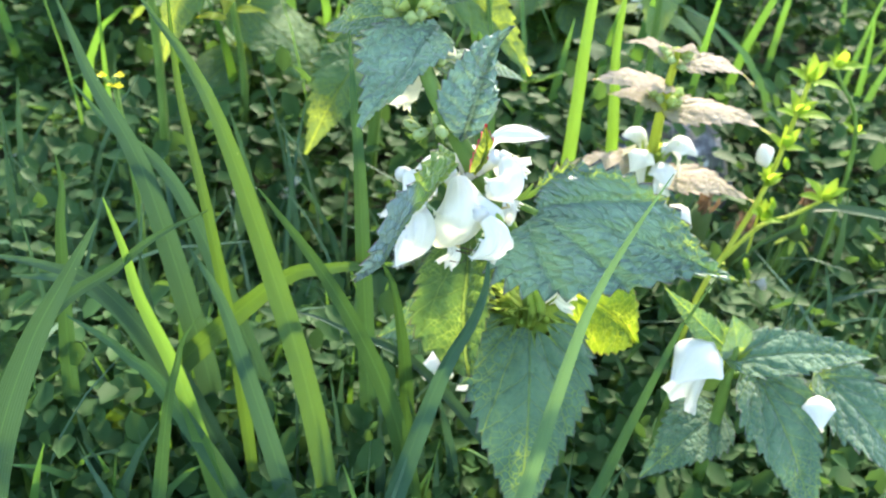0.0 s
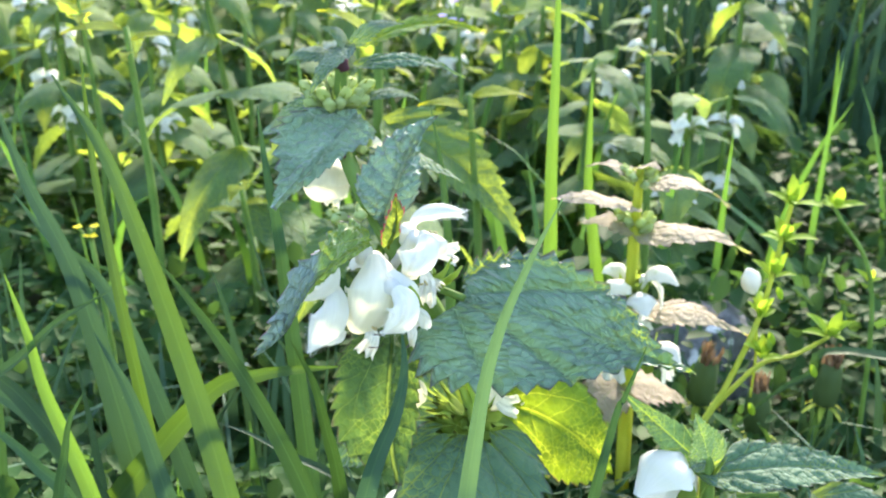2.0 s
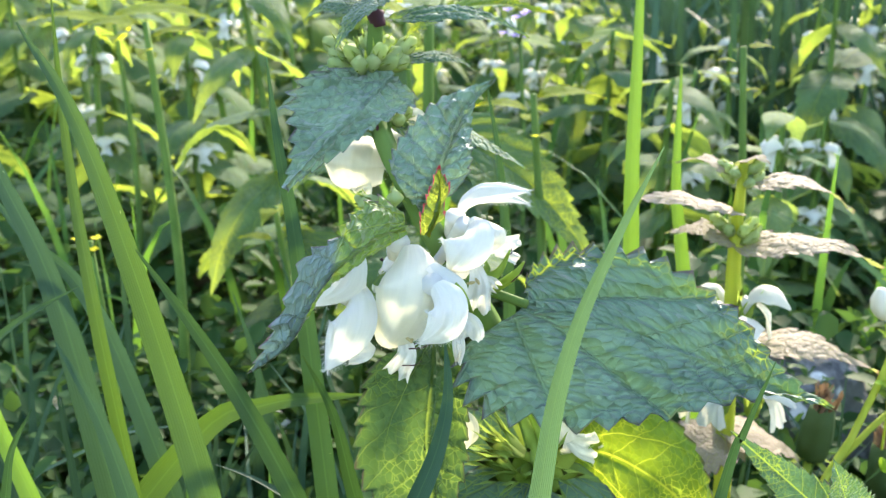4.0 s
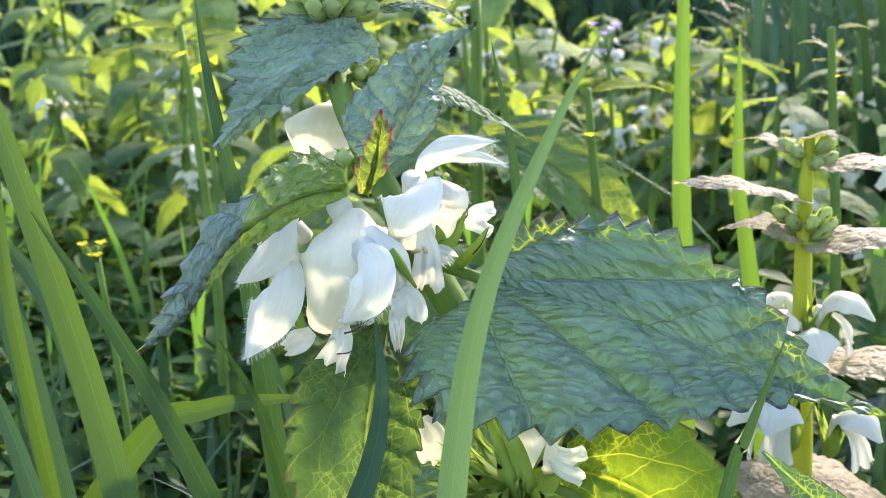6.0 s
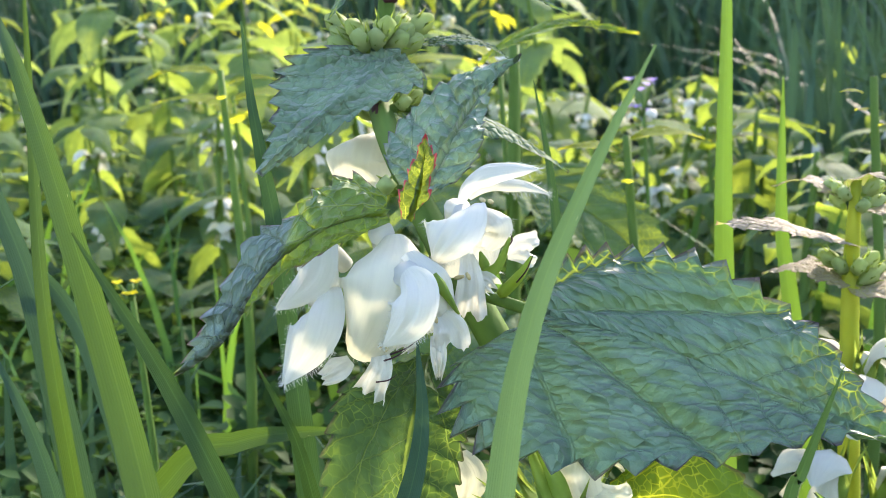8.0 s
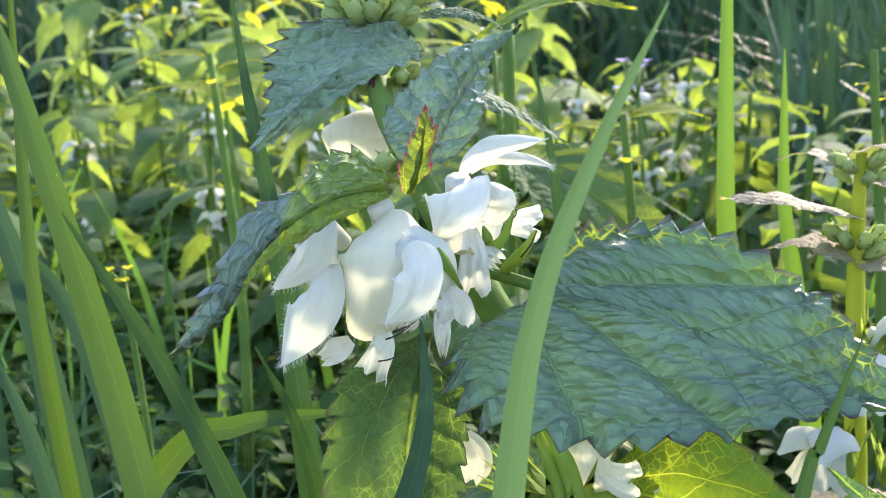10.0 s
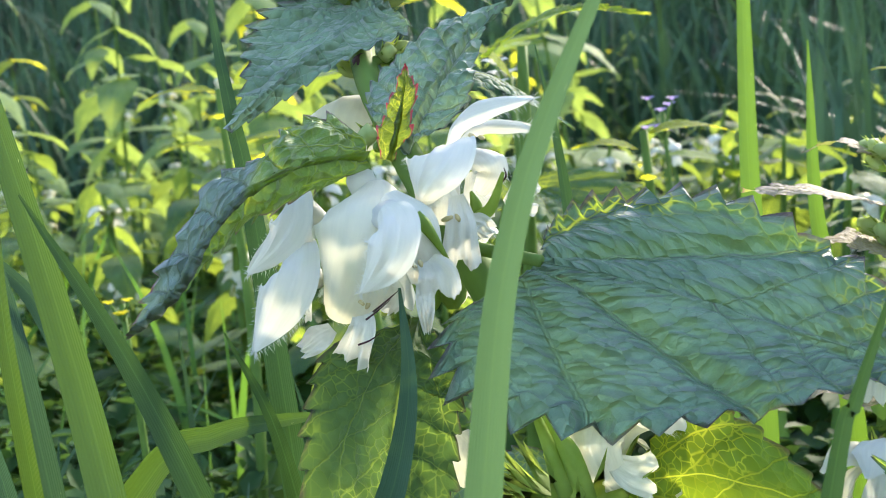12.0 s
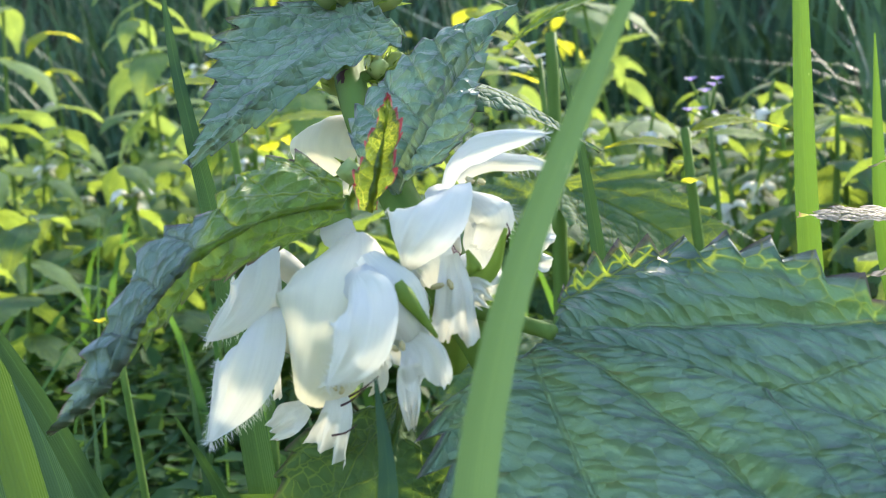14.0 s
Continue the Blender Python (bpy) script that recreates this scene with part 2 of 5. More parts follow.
LEAF_BRIGHT = leaf_material("thin_leaf", (0.07, 0.16, 0.02), (0.13, 0.24, 0.03), (0.34, 0.47, 0.015), (0.60, 0.68, 0.06), edge=(0.10, 0.08, 0.03), part_through=0.50)
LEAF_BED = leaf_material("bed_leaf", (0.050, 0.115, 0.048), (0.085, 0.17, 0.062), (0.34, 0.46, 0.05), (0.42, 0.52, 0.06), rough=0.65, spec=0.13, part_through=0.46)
# Sun shining through is put into the yellow base and glow colours.
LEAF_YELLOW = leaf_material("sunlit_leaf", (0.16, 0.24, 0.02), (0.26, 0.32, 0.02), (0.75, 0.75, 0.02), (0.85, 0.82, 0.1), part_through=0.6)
STEM = plain_plant("stem_green", (0.09, 0.17, 0.04), (0.15, 0.25, 0.06), (0.25, 0.4, 0.05), 0.25)
NODE = plain_plant("node_purple", (0.05, 0.02, 0.03), (0.10, 0.05, 0.05), (0.1, 0.05, 0.03), 0.1)
CALYX = plain_plant("calyx_green", (0.16, 0.27, 0.05), (0.28, 0.40, 0.10), (0.50, 0.65, 0.10), 0.42, scale=300)
BUD = plain_plant("bud_pale", (0.30, 0.42, 0.15), (0.50, 0.58, 0.28), (0.60, 0.70, 0.22), 0.42, scale=300)
PETAL = petal_material("petal_white", (0.614, 0.623, 0.567), (0.800, 0.800, 0.660), 0.25)
PETAL_CREAM = petal_material("petal_cream", (0.655, 0.651, 0.532), (0.800, 0.780, 0.540), 0.28)
ANTHER_PALE = plain_plant("anther_pale", (0.50, 0.42, 0.18), (0.62, 0.56, 0.32), (0.4, 0.3, 0.1), 0.2, scale=600)
ANTHER = plain_plant("anther_dark", (0.03, 0.02, 0.02), (0.07, 0.05, 0.04), (0.05, 0.03, 0.02), 0.1)
# Lit, half-lit and shaded copies of one grass; the light is in the colours.
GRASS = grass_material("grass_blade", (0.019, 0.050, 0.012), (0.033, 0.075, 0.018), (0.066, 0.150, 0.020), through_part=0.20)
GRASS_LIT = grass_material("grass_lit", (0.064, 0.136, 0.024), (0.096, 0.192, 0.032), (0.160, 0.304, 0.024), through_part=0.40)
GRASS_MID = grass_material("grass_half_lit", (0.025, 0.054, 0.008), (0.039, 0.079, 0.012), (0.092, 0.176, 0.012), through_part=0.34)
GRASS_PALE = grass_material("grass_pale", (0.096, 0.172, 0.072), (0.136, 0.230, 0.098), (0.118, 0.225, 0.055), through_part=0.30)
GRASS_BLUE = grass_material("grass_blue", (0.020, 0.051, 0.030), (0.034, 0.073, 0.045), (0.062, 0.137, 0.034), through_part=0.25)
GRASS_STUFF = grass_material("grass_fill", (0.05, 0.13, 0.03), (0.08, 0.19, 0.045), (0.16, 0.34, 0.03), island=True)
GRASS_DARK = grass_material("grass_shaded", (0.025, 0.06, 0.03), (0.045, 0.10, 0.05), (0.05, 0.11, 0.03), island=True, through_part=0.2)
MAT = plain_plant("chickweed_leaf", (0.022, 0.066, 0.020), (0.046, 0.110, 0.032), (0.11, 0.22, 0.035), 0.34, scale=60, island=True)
CHICK = plain_plant("chickweed_stem", (0.28, 0.38, 0.05), (0.42, 0.48, 0.08), (0.6, 0.65, 0.08), 0.4)
CHICK_LEAF = plain_plant("chickweed_bright", (0.15, 0.28, 0.03), (0.25, 0.40, 0.05), (0.50, 0.68, 0.05), 0.5)
DAND = plain_plant("dandelion_head", (0.05, 0.09, 0.03), (0.10, 0.15, 0.05), (0.15, 0.2, 0.04), 0.2)
DAND_TOP = plain_plant("withered_brown", (0.14, 0.07, 0.04), (0.30, 0.19, 0.12), (0.3, 0.2, 0.1), 0.25, scale=500)
YELLOW = petal_material("petal_yellow", (0.85, 0.72, 0.03), (0.9, 0.8, 0.05))
LILAC = petal_material("petal_lilac", (0.45, 0.36, 0.72), (0.6, 0.45, 0.85))


def soil_material():
    m, nt, out = material("soil_and_litter")
    co = nt.nodes.new("ShaderNodeTexCoord").outputs["Object"]
    a = ramp(nt, noise_tex(nt, co, 25.0, 8.0), 0.35, 0.65)
    b = ramp(nt, noise_tex(nt, co, 2.5, 5.0), 0.4, 0.6)
    col = mixc(nt, b, mixc(nt, a, (0.026, 0.030, 0.014), (0.055, 0.060, 0.028)), mixc(nt, a, (0.02, 0.035, 0.012), (0.045, 0.07, 0.02)))
    surface(nt, out, col, (0.02, 0.02, 0.01), 0.0, 0.9, bump(nt, noise_tex(nt, co, 160.0, 6.0), 0.9, 0.004), 0.2)
    return m


def stone_material():
    m, nt, out = material("grey_stone")
    co = nt.nodes.new("ShaderNodeTexCoord").outputs["Object"]
    a = ramp(nt, noise_tex(nt, co, 220.0, 6.0), 0.35, 0.65)
    b = ramp(nt, noise_tex(nt, co, 40.0, 4.0), 0.4, 0.62)
    spot = ramp(nt, noise_tex(nt, co, 90.0, 1.0), 0.66, 0.72)
    col = mixc(nt, spot, mixc(nt, b, mixc(nt, a, (0.07, 0.075, 0.075), (0.17, 0.175, 0.17)), (0.10, 0.105, 0.09)), (0.6, 0.6, 0.56))
    surface(nt, out, col, (0, 0, 0), 0.0, 0.85, bump(nt, noise_tex(nt, co, 300.0, 5.0), 0.8, 0.002), 0.3)
    return m


SOIL, STONE = soil_material(), stone_material()

# ---- building helpers ----
PLACED = {}


def mesh_of(name, verts, faces, mats, uvs=None, rims=None, smooth=True):
    me = bpy.data.meshes.new(name)
    me.from_pydata(verts, [], faces)
    for mt in mats if isinstance(mats, (list, tuple)) else [mats]:
        me.materials.append(mt)
    if uvs is not None:
        layer = me.uv_layers.new(name="UVMap")
        idx = np.empty(len(me.loops), dtype=np.int32)
        me.loops.foreach_get("vertex_index", idx)
        layer.data.foreach_set("uv", np.asarray(uvs, dtype=np.float32)[idx].ravel())
    if rims is not None:
        at = me.attributes.new("rim", "FLOAT", "POINT")
        at.data.foreach_set("value", np.asarray(rims, dtype=np.float32))
    if smooth:
        me.polygons.foreach_set("use_smooth", np.ones(len(me.polygons), dtype=bool))
    me.update()
    return me


def thing(name, at, label, category, group="", kind="", turn=None):
    ob = new(name)
    ob.empty_display_size = 0.01
    m = Matrix.Translation(at) @ (turn or Matrix())
    ob.matrix_basis = m
    PLACED[ob] = m
    return tagged(ob, label, category, group, kind)


def part(name, me, parent, m=None, label=""):
    """A mesh under a thing or a part; m is its pose in the world, or the parent's own."""
    ob = new(name, me)
    m = PLACED[parent] if m is None else m
    ob.parent = parent
    ob.matrix_basis = PLACED[parent].inverted() @ m
    PLACED[ob] = m
    return tagged(ob, label) if label else ob


def alone(name, me, label, category, group="", kind="", m=None):
    ob = new(name, me)
    ob.matrix_basis = m or Matrix()
    PLACED[ob] = m or Matrix()
    return tagged(ob, label, category, group, kind)


def basis(origin, x_axis, up):
    """A pose at origin, its x along x_axis and its z as near up as may be."""
    x = Vector(x_axis).normalized()
    y = Vector(up).cross(x).normalized()
    z = x.cross(y)
    m = Matrix((x, y, z)).transposed().to_4x4()
    m.translation = origin
    return m


def curve_points(points, n):
    """n + 1 points along a smooth line through the given ones."""
    pts = [Vector(p) for p in points]
    ext = [pts[0] * 2 - pts[1], *pts, pts[-1] * 2 - pts[-2]]
    res = []
    for k in range(n + 1):
        f = k / n * (len(pts) - 1)
        i = min(int(f), len(pts) - 2)
        t = f - i
        a, b, c, d = ext[i:i + 4]
        res.append(0.5 * (2 * b + (c - a) * t + (2 * a - 5 * b + 4 * c - d) * t * t + (3 * b - a - 3 * c + d) * t ** 3))
    return res


def tube_mesh(name, points, radii, mat, sides=8, steps=16, square=0.0, rough=0.0):
    """A round or four-ribbed stalk along a line."""
    line = curve_points(points, steps)
    verts, faces = [], []
    side = Vector((1, 0.13, 0.07))
    for k, p in enumerate(line):
        d = (line[min(k + 1, steps)] - line[max(k - 1, 0)]).normalized()
        a = (side - d * side.dot(d)).normalized()
        b = d.cross(a)
        f = k / steps * (len(radii) - 1)
        i = min(int(f), len(radii) - 2)
        r = radii[i] + (radii[i + 1] - radii[i]) * (f - i)
        for s in range(sides):
            w = 2 * math.pi * s / sides
            rr = r * (1 + square * math.cos(4 * w)) * (1 + rough * noise.noise(Vector((k * 0.9, s * 1.7, r * 900))))
            verts.append(p + a * (rr * math.cos(w)) + b * (rr * math.sin(w)))
    for k in range(steps):
        for s in range(sides):
            t = (s + 1) % sides
            faces.append((k * sides + s, k * sides + t, (k + 1) * sides + t, (k + 1) * sides + s))
    faces.append(tuple(range(sides))[::-1])
    faces.append(tuple(steps * sides + s for s in range(sides)))
    return mesh_of(name, verts, faces, mat)


def leaf_mesh(name, length, width, mat, teeth=15, steps=4, half=11, amp=0.16, heart=0.10, fold=0.10, arch=0.05, droop=0.05, wave=0.05, pucker=0.012, cells=0.0, seed=0, round_tip=0.0, twist=0.0, lean=0.0, curl=0.0):
    """A toothed leaf along +x with its upper side to +z; relief follows the side veins."""
    nu = teeth * steps
    verts, uvs, rims, faces = [], [], [], []
    for i in range(nu + 1):
        u = i / nu
        prof = max(0.0, math.sin(math.pi * u ** (0.56 + 0.12 * round_tip))) ** 0.82 * (1 - (0.52 - 0.4 * round_tip) * u)
        t = (u * teeth) % 1.0
        t = t / 0.78 if t < 0.78 else (1 - t) / 0.22
        for j in range(-half, half + 1):
            v = j / half
            av = abs(v)
            e = av ** 7
            lobe = 1 + amp * (t - 0.45) * e * (1.25 - u) * min(1.0, 0.35 + 3 * u) + 0.05 * noise.noise(Vector((u * 6, math.copysign(1, v), seed))) * av
            y = v * 0.5 * width * prof * lobe
            x = u * length + length / teeth * 0.4 * t * e - heart * length * av ** 1.5 * (1 - u) ** 5
            ph = ((x - 0.75 * abs(y)) / length / 0.125) % 1.0
            d = abs(ph - 0.5) * 2
            z = fold * abs(y) + arch * length * math.sin(math.pi * u) - droop * length * u ** 2.2
            z -= 0.7 * pucker * length * (d ** 4) * min(1.0, av * 5) * min(1, 6 * (1 - u))
            z -= pucker * 1.3 * length * math.exp(-(abs(y) / (0.018 * length)) ** 2) * (1 - u)
            th = math.atan2(abs(y), x + 0.06 * length) / 0.34 + 0.5
            gap = abs(th % 1.0 - 0.5) * 0.34 * (x / length + 0.06)
            z -= pucker * 1.2 * length * math.exp(-(gap / 0.016) ** 2) * min(1, max(0, (0.75 - u) / 0.3)) * min(1, av * 6)
            z += wave * width * av * noise.noise(Vector((u * 5 + seed, math.copysign(2.3, v), seed * 1.7)))
            z += 0.35 * pucker * length * noise.noise(Vector((x / length * 24, y / length * 24, seed)))
            z += curl * length * max(0.0, v) ** 2.2 * min(1.0, max(0.0, (u - 0.12) * 4)) * (0.7 + 0.6 * noise.noise(Vector((u * 4, 0.5, seed))))
            if cells:
                f1 = noise.voronoi(Vector((x / length * 32, y / length * 38, seed)))[0]
                z += cells * length * (1 - min(1.0, f1[0] / 0.7) ** 2) * (0.5 + 0.5 * min(1.0, (f1[1] - f1[0]) * 3))
            uvs.append((x / length, 0.5 + y / length))
            if twist or lean:
                zc = arch * length * math.sin(math.pi * u) - droop * length * u ** 2.2
                ca, sa = math.cos(lean + twist * u), math.sin(lean + twist * u)
                y, z = y * ca - (z - zc) * sa, y * sa + (z - zc) * ca + zc
            verts.append((x, y, z))
            rims.append(max(av, (u - 0.55) / 0.45 if u > 0.55 else 0))
    w = 2 * half + 1
    for i in range(nu):
        for j in range(2 * half):
            a = i * w + j
            faces.append((a, a + w, a + w + 1, a + 1))
    return mesh_of(name, verts, faces, mat, uvs, rims)


def leaf(parent, base, tip, width, up, mat=None, stalk_from=None, name="leaf", label="", **kw):
    base, tip = Vector(base), Vector(tip)
    kw.setdefault("seed", (base.x + tip.z) * 977 % 50)
    me = leaf_mesh(name, (tip - base).length, width, mat or LEAF, **kw)
    ob = part(name, me, parent, basis(base, tip - base, up), label)
    if stalk_from is not None:
        s = Vector(stalk_from)
        st = tube_mesh("leaf_stalk", [s, s.lerp(base, 0.5) + Vector((0, 0, 0.001)), base + (tip - base) * 0.04], [0.0009, 0.0007, 0.0006], STEM, 6, 8)
        part("leaf_stalk", st, ob, Matrix())
    return ob


# ---- flower: hooded upper lip, two-lobed lower lip, toothed calyx ----
def calyx_mesh(scale, mat, seed=0.0):
    verts, faces = [], []
    n = 20
    prof = [(0.0, 0.0008), (0.0015, 0.0019), (0.0035, 0.0022), (0.0058, 0.0027)]
    for h, r in prof:
        for s in range(n):
            w = 2 * math.pi * s / n
            verts.append(Vector((math.cos(w) * r * (1 + 0.08 * math.cos(5 * w)), math.sin(w) * r * (1 + 0.08 * math.cos(5 * w)), h - 0.0018)) * scale)
    for k in range(len(prof) - 1):
        for s in range(n):
            t = (s + 1) % n
            faces.append((k * n + s, k * n + t, (k + 1) * n + t, (k + 1) * n + s))
    top = (len(prof) - 1) * n
    for tooth in range(5):
        w = 2 * math.pi * (tooth * 4 + 2) / n
        b = len(verts)
        verts.append(Vector((math.cos(w) * 0.0040, math.sin(w) * 0.0040, 0.0096)) * scale)
        verts.append(Vector((math.cos(w) * 0.0060, math.sin(w) * 0.0060, 0.0128)) * scale)
        ring = [top + (tooth * 4 + q) % n for q in range(5)]
        for q in range(4):
            faces.append((ring[q], ring[q + 1], b))
        faces.append((ring[1], b + 1, b))
        faces.append((ring[3], b, b + 1))
    return mesh_of("calyx", verts, faces, mat)


def anther_mesh(scale):
    verts, faces = [], []
    for sgn in (-1, 1):
        for dx in (0, 1):
            c = Vector((0.0118 - dx * 0.0016, 0.0009 * sgn, 0.0098))
            b = len(verts)
            for v in ((0.0009, 0, 0), (-0.0009, 0, 0), (0, 0.0004, 0), (0, -0.0004, 0), (0, 0, 0.0005), (0, 0, -0.0005)):
                verts.append((c + Vector(v)) * scale)
            for q in ((0, 2, 4), (2, 1, 4), (1, 3, 4), (3, 0, 4), (2, 0, 5), (1, 2, 5), (3, 1, 5), (0, 3, 5)):
                faces.append(tuple(b + k for k in q))
    return mesh_of("anther", verts, faces, ANTHER)


def sheet_mesh(name, spine, widths, toward, cup=50, seed=0.0, hairs=0.0, crease=0.0, notch=0.0, frill=0.0, mat=None, rows=30, across=22, factor=1.0):
    """A petal bowed across its middle line: its outer side looks toward, cup is half its arc in degrees."""
    line = curve_points(spine, rows)
    wide = [v.x for v in curve_points([(w, 0, 0) for w in widths], rows)]
    arc = radians(abs(cup))
    verts, faces, uvs = [], [], []
    for k, c in enumerate(line):
        d = (line[min(k + 1, rows)] - line[max(k - 1, 0)]).normalized()
        n = Vector(toward) if toward else Vector((-d.z, 0, d.x))
        n = (n - d * n.dot(d)).normalized()
        side = d.cross(n)
        f = k / rows
        w = max(wide[k], 0.00008)
        for s in range(across + 1):
            q = s / across * 2 - 1
            aq = abs(q)
            lat = w * math.sin(q * arc) / math.sin(arc)
            dep = w * (1 - math.cos(q * arc)) / math.sin(arc) * (-1 if cup > 0 else 1)
            lat *= 1 + 0.07 * noise.noise(Vector((f * 3.1, math.copysign(1.7, q), seed)))
            dep += w * (0.10 * noise.noise(Vector((f * 1.8, q * 1.5, seed + 3))) + 0.05 * noise.noise(Vector((f * 5, q * 4.2, seed + 8))))
            dep += crease * 0.0005 * (math.exp(-((q - 0.12 + 0.3 * f) / 0.07) ** 2) - 0.7 * math.exp(-((q + 0.36 - 0.2 * f) / 0.10) ** 2) + 0.5 * math.exp(-((q - 0.55) / 0.08) ** 2)) * math.sin(math.pi * min(1, f * 1.1))
            dep += 0.0007 * max(0.0, aq - 0.82) / 0.18 * (0.4 + noise.noise(Vector((f * 4, q, seed + 5)))) * f
            dep += frill * 0.0006 * math.sin(q * 9 + seed) * f * f + frill * 0.0004 * noise.noise(Vector((f * 6, q * 6, seed + 2))) * f
            back = w * notch * f ** 3 * (math.exp(-(q / 0.22) ** 2) + 0.9 * max(0.0, aq - 0.5) ** 1.5)
            back += frill * 0.0005 * noise.noise(Vector((q * 7, seed, 1.0))) * f ** 4 + (0.25 * w * aq ** 2 * f ** 6 if notch else 0)
            verts.append((c + side * lat + n * dep - d * back) * factor)
            uvs.append((f, q * 0.5 + 0.5))
    for k in range(rows):
        for s in range(across):
            a = k * (across + 1) + s
            faces.append((a, a + across + 1, a + across + 2, a + 1))
    rnd = random.Random(int(seed * 7) + 3)
    for k in range(int(rows * 0.55), rows + 1):
        for s in ((0, across) if k < rows else range(0, across + 1, 2)):
            for _ in range(int(4 * hairs + 0.5)):
                v = verts[k * (across + 1) + s]
                inner = verts[k * (across + 1) + across // 2]
                d = (line[k] - line[k - 1]).normalized()
                out = ((v - inner).normalized() * 0.7 if (v - inner).length > 1e-6 else Vector()) + d * rnd.uniform(0.3, 1.0) + Vector((rnd.uniform(-1, 1), rnd.uniform(-1, 1), rnd.uniform(-1, 1))) * 0.35
                out = out.normalized() * rnd.uniform(0.0005, 0.0013)
                sd = out.orthogonal().normalized() * 0.00003
                v = v + d * rnd.uniform(-0.0003, 0.0003)
                b = len(verts)
                verts += [v - sd, v + sd, v + out]
                uvs += [(1, 0.5)] * 3
                faces.append((b, b + 1, b + 2))
    return mesh_of(name, verts, faces, mat or PETAL, uvs)


def sheet(parent, spine, widths, toward, name="petal", label="", **kw):
    return part(name, sheet_mesh(name, spine, widths, toward, **kw), parent, Matrix(), label)


def shaped_leaf(parent, mid, left, right, label, mat=None, teeth=13, amp=0.14, cells=0.0006, seed=0, steps=7, half=18, bulge=0.22, fan=0.0, slant=0.75, ribs=0.0):
    """A folded, toothed leaf between its midrib and its two margins."""
    nu = teeth * steps
    lines = [curve_points(c, nu) for c in (mid, left, right)]
    length = sum((lines[0][k + 1] - lines[0][k]).length for k in range(nu))
    verts, uvs, rims, faces = [], [], [], []
    for i in range(nu + 1):
        u = i / nu
        c = lines[0][i]
        d = (lines[0][min(i + 1, nu)] - lines[0][max(i - 1, 0)]).normalized()
        t = (u * teeth) % 1.0
        t = t / 0.78 if t < 0.78 else (1 - t) / 0.22
        for j in range(-half, half + 1):
            av = abs(j) / half
            edge = (lines[1] if j < 0 else lines[2])[i] - c
            w = edge.length
            n = edge.normalized().cross(d) if w > 1e-6 else Vector((0, -1, 0))
            n = n if j > 0 else -n
            e = av ** 7
            grow = 1 + amp * (t - 0.5) * e + 0.04 * noise.noise(Vector((u * 6, j, seed)) * 0.9) * e
            y = math.copysign(av * w, j)
            x = u * length
            f1 = noise.voronoi(Vector((x * 620, y * 700, seed)))[0]
            z = cells * (1 - min(1.0, f1[0] / 0.7) ** 2) * (0.5 + 0.5 * min(1.0, (f1[1] - f1[0]) * 3)) * (1 - 0.5 * e)
            ph = ((x - slant * abs(y)) / length / 0.125) % 1.0
            z -= 1.2 * cells * (abs(ph - 0.5) * 2) ** 5 * min(1.0, av * 5)
            z += ribs * math.sin(math.pi * ph) ** 0.7 * min(1.0, av * 4) * (min(1.0, max(0.0, (x - slant * abs(y)) / length - 0.25) * 8) if fan else 1.0) * (0.6 + 0.8 * noise.noise(Vector((x * 300, y * 300, seed))))
            z -= 2.0 * cells * math.exp(-(abs(y) / 0.0007) ** 2)
            if fan:
                th = math.atan2(abs(y), x + 0.06 * length) / 0.34 + 0.5
                gap = abs(th % 1.0 - 0.5) * 0.34 * (x / length + 0.06)
                z -= fan * math.exp(-(gap / (0.012 + 0.022 * u)) ** 2) * min(1, max(0, (1.0 - u) / 0.3)) * min(1, av * 6) * min(1, 0.4 + u * 3)
                z += 0.4 * fan * noise.noise(Vector((x * 260, y * 420, seed + 3)))
            z += w * bulge * math.sin(math.pi * av) * 0.5 + 0.0012 * av * noise.noise(Vector((u * 5, math.copysign(2.3, j), seed)))
            verts.append(c + edge * (av * grow) + n * z + d * (length / teeth * 0.45 * t * e))
            uvs.append((x / length, 0.5 + y / length))
            rims.append(max(av * min(1.0, (1 - u) * 20), (u - 0.7) / 0.3))
    w = 2 * half + 1
    for i in range(nu):
        for j in range(2 * half):
            a = i * w + j
            faces.append((a, a + w, a + w + 1, a + 1))
    return part("leaf", mesh_of("leaf", verts, faces, mat or LEAF, uvs, rims), parent, Matrix(), label)


HOODS, LIPS, CALYXES, TUBES = {}, {}, {}, {}


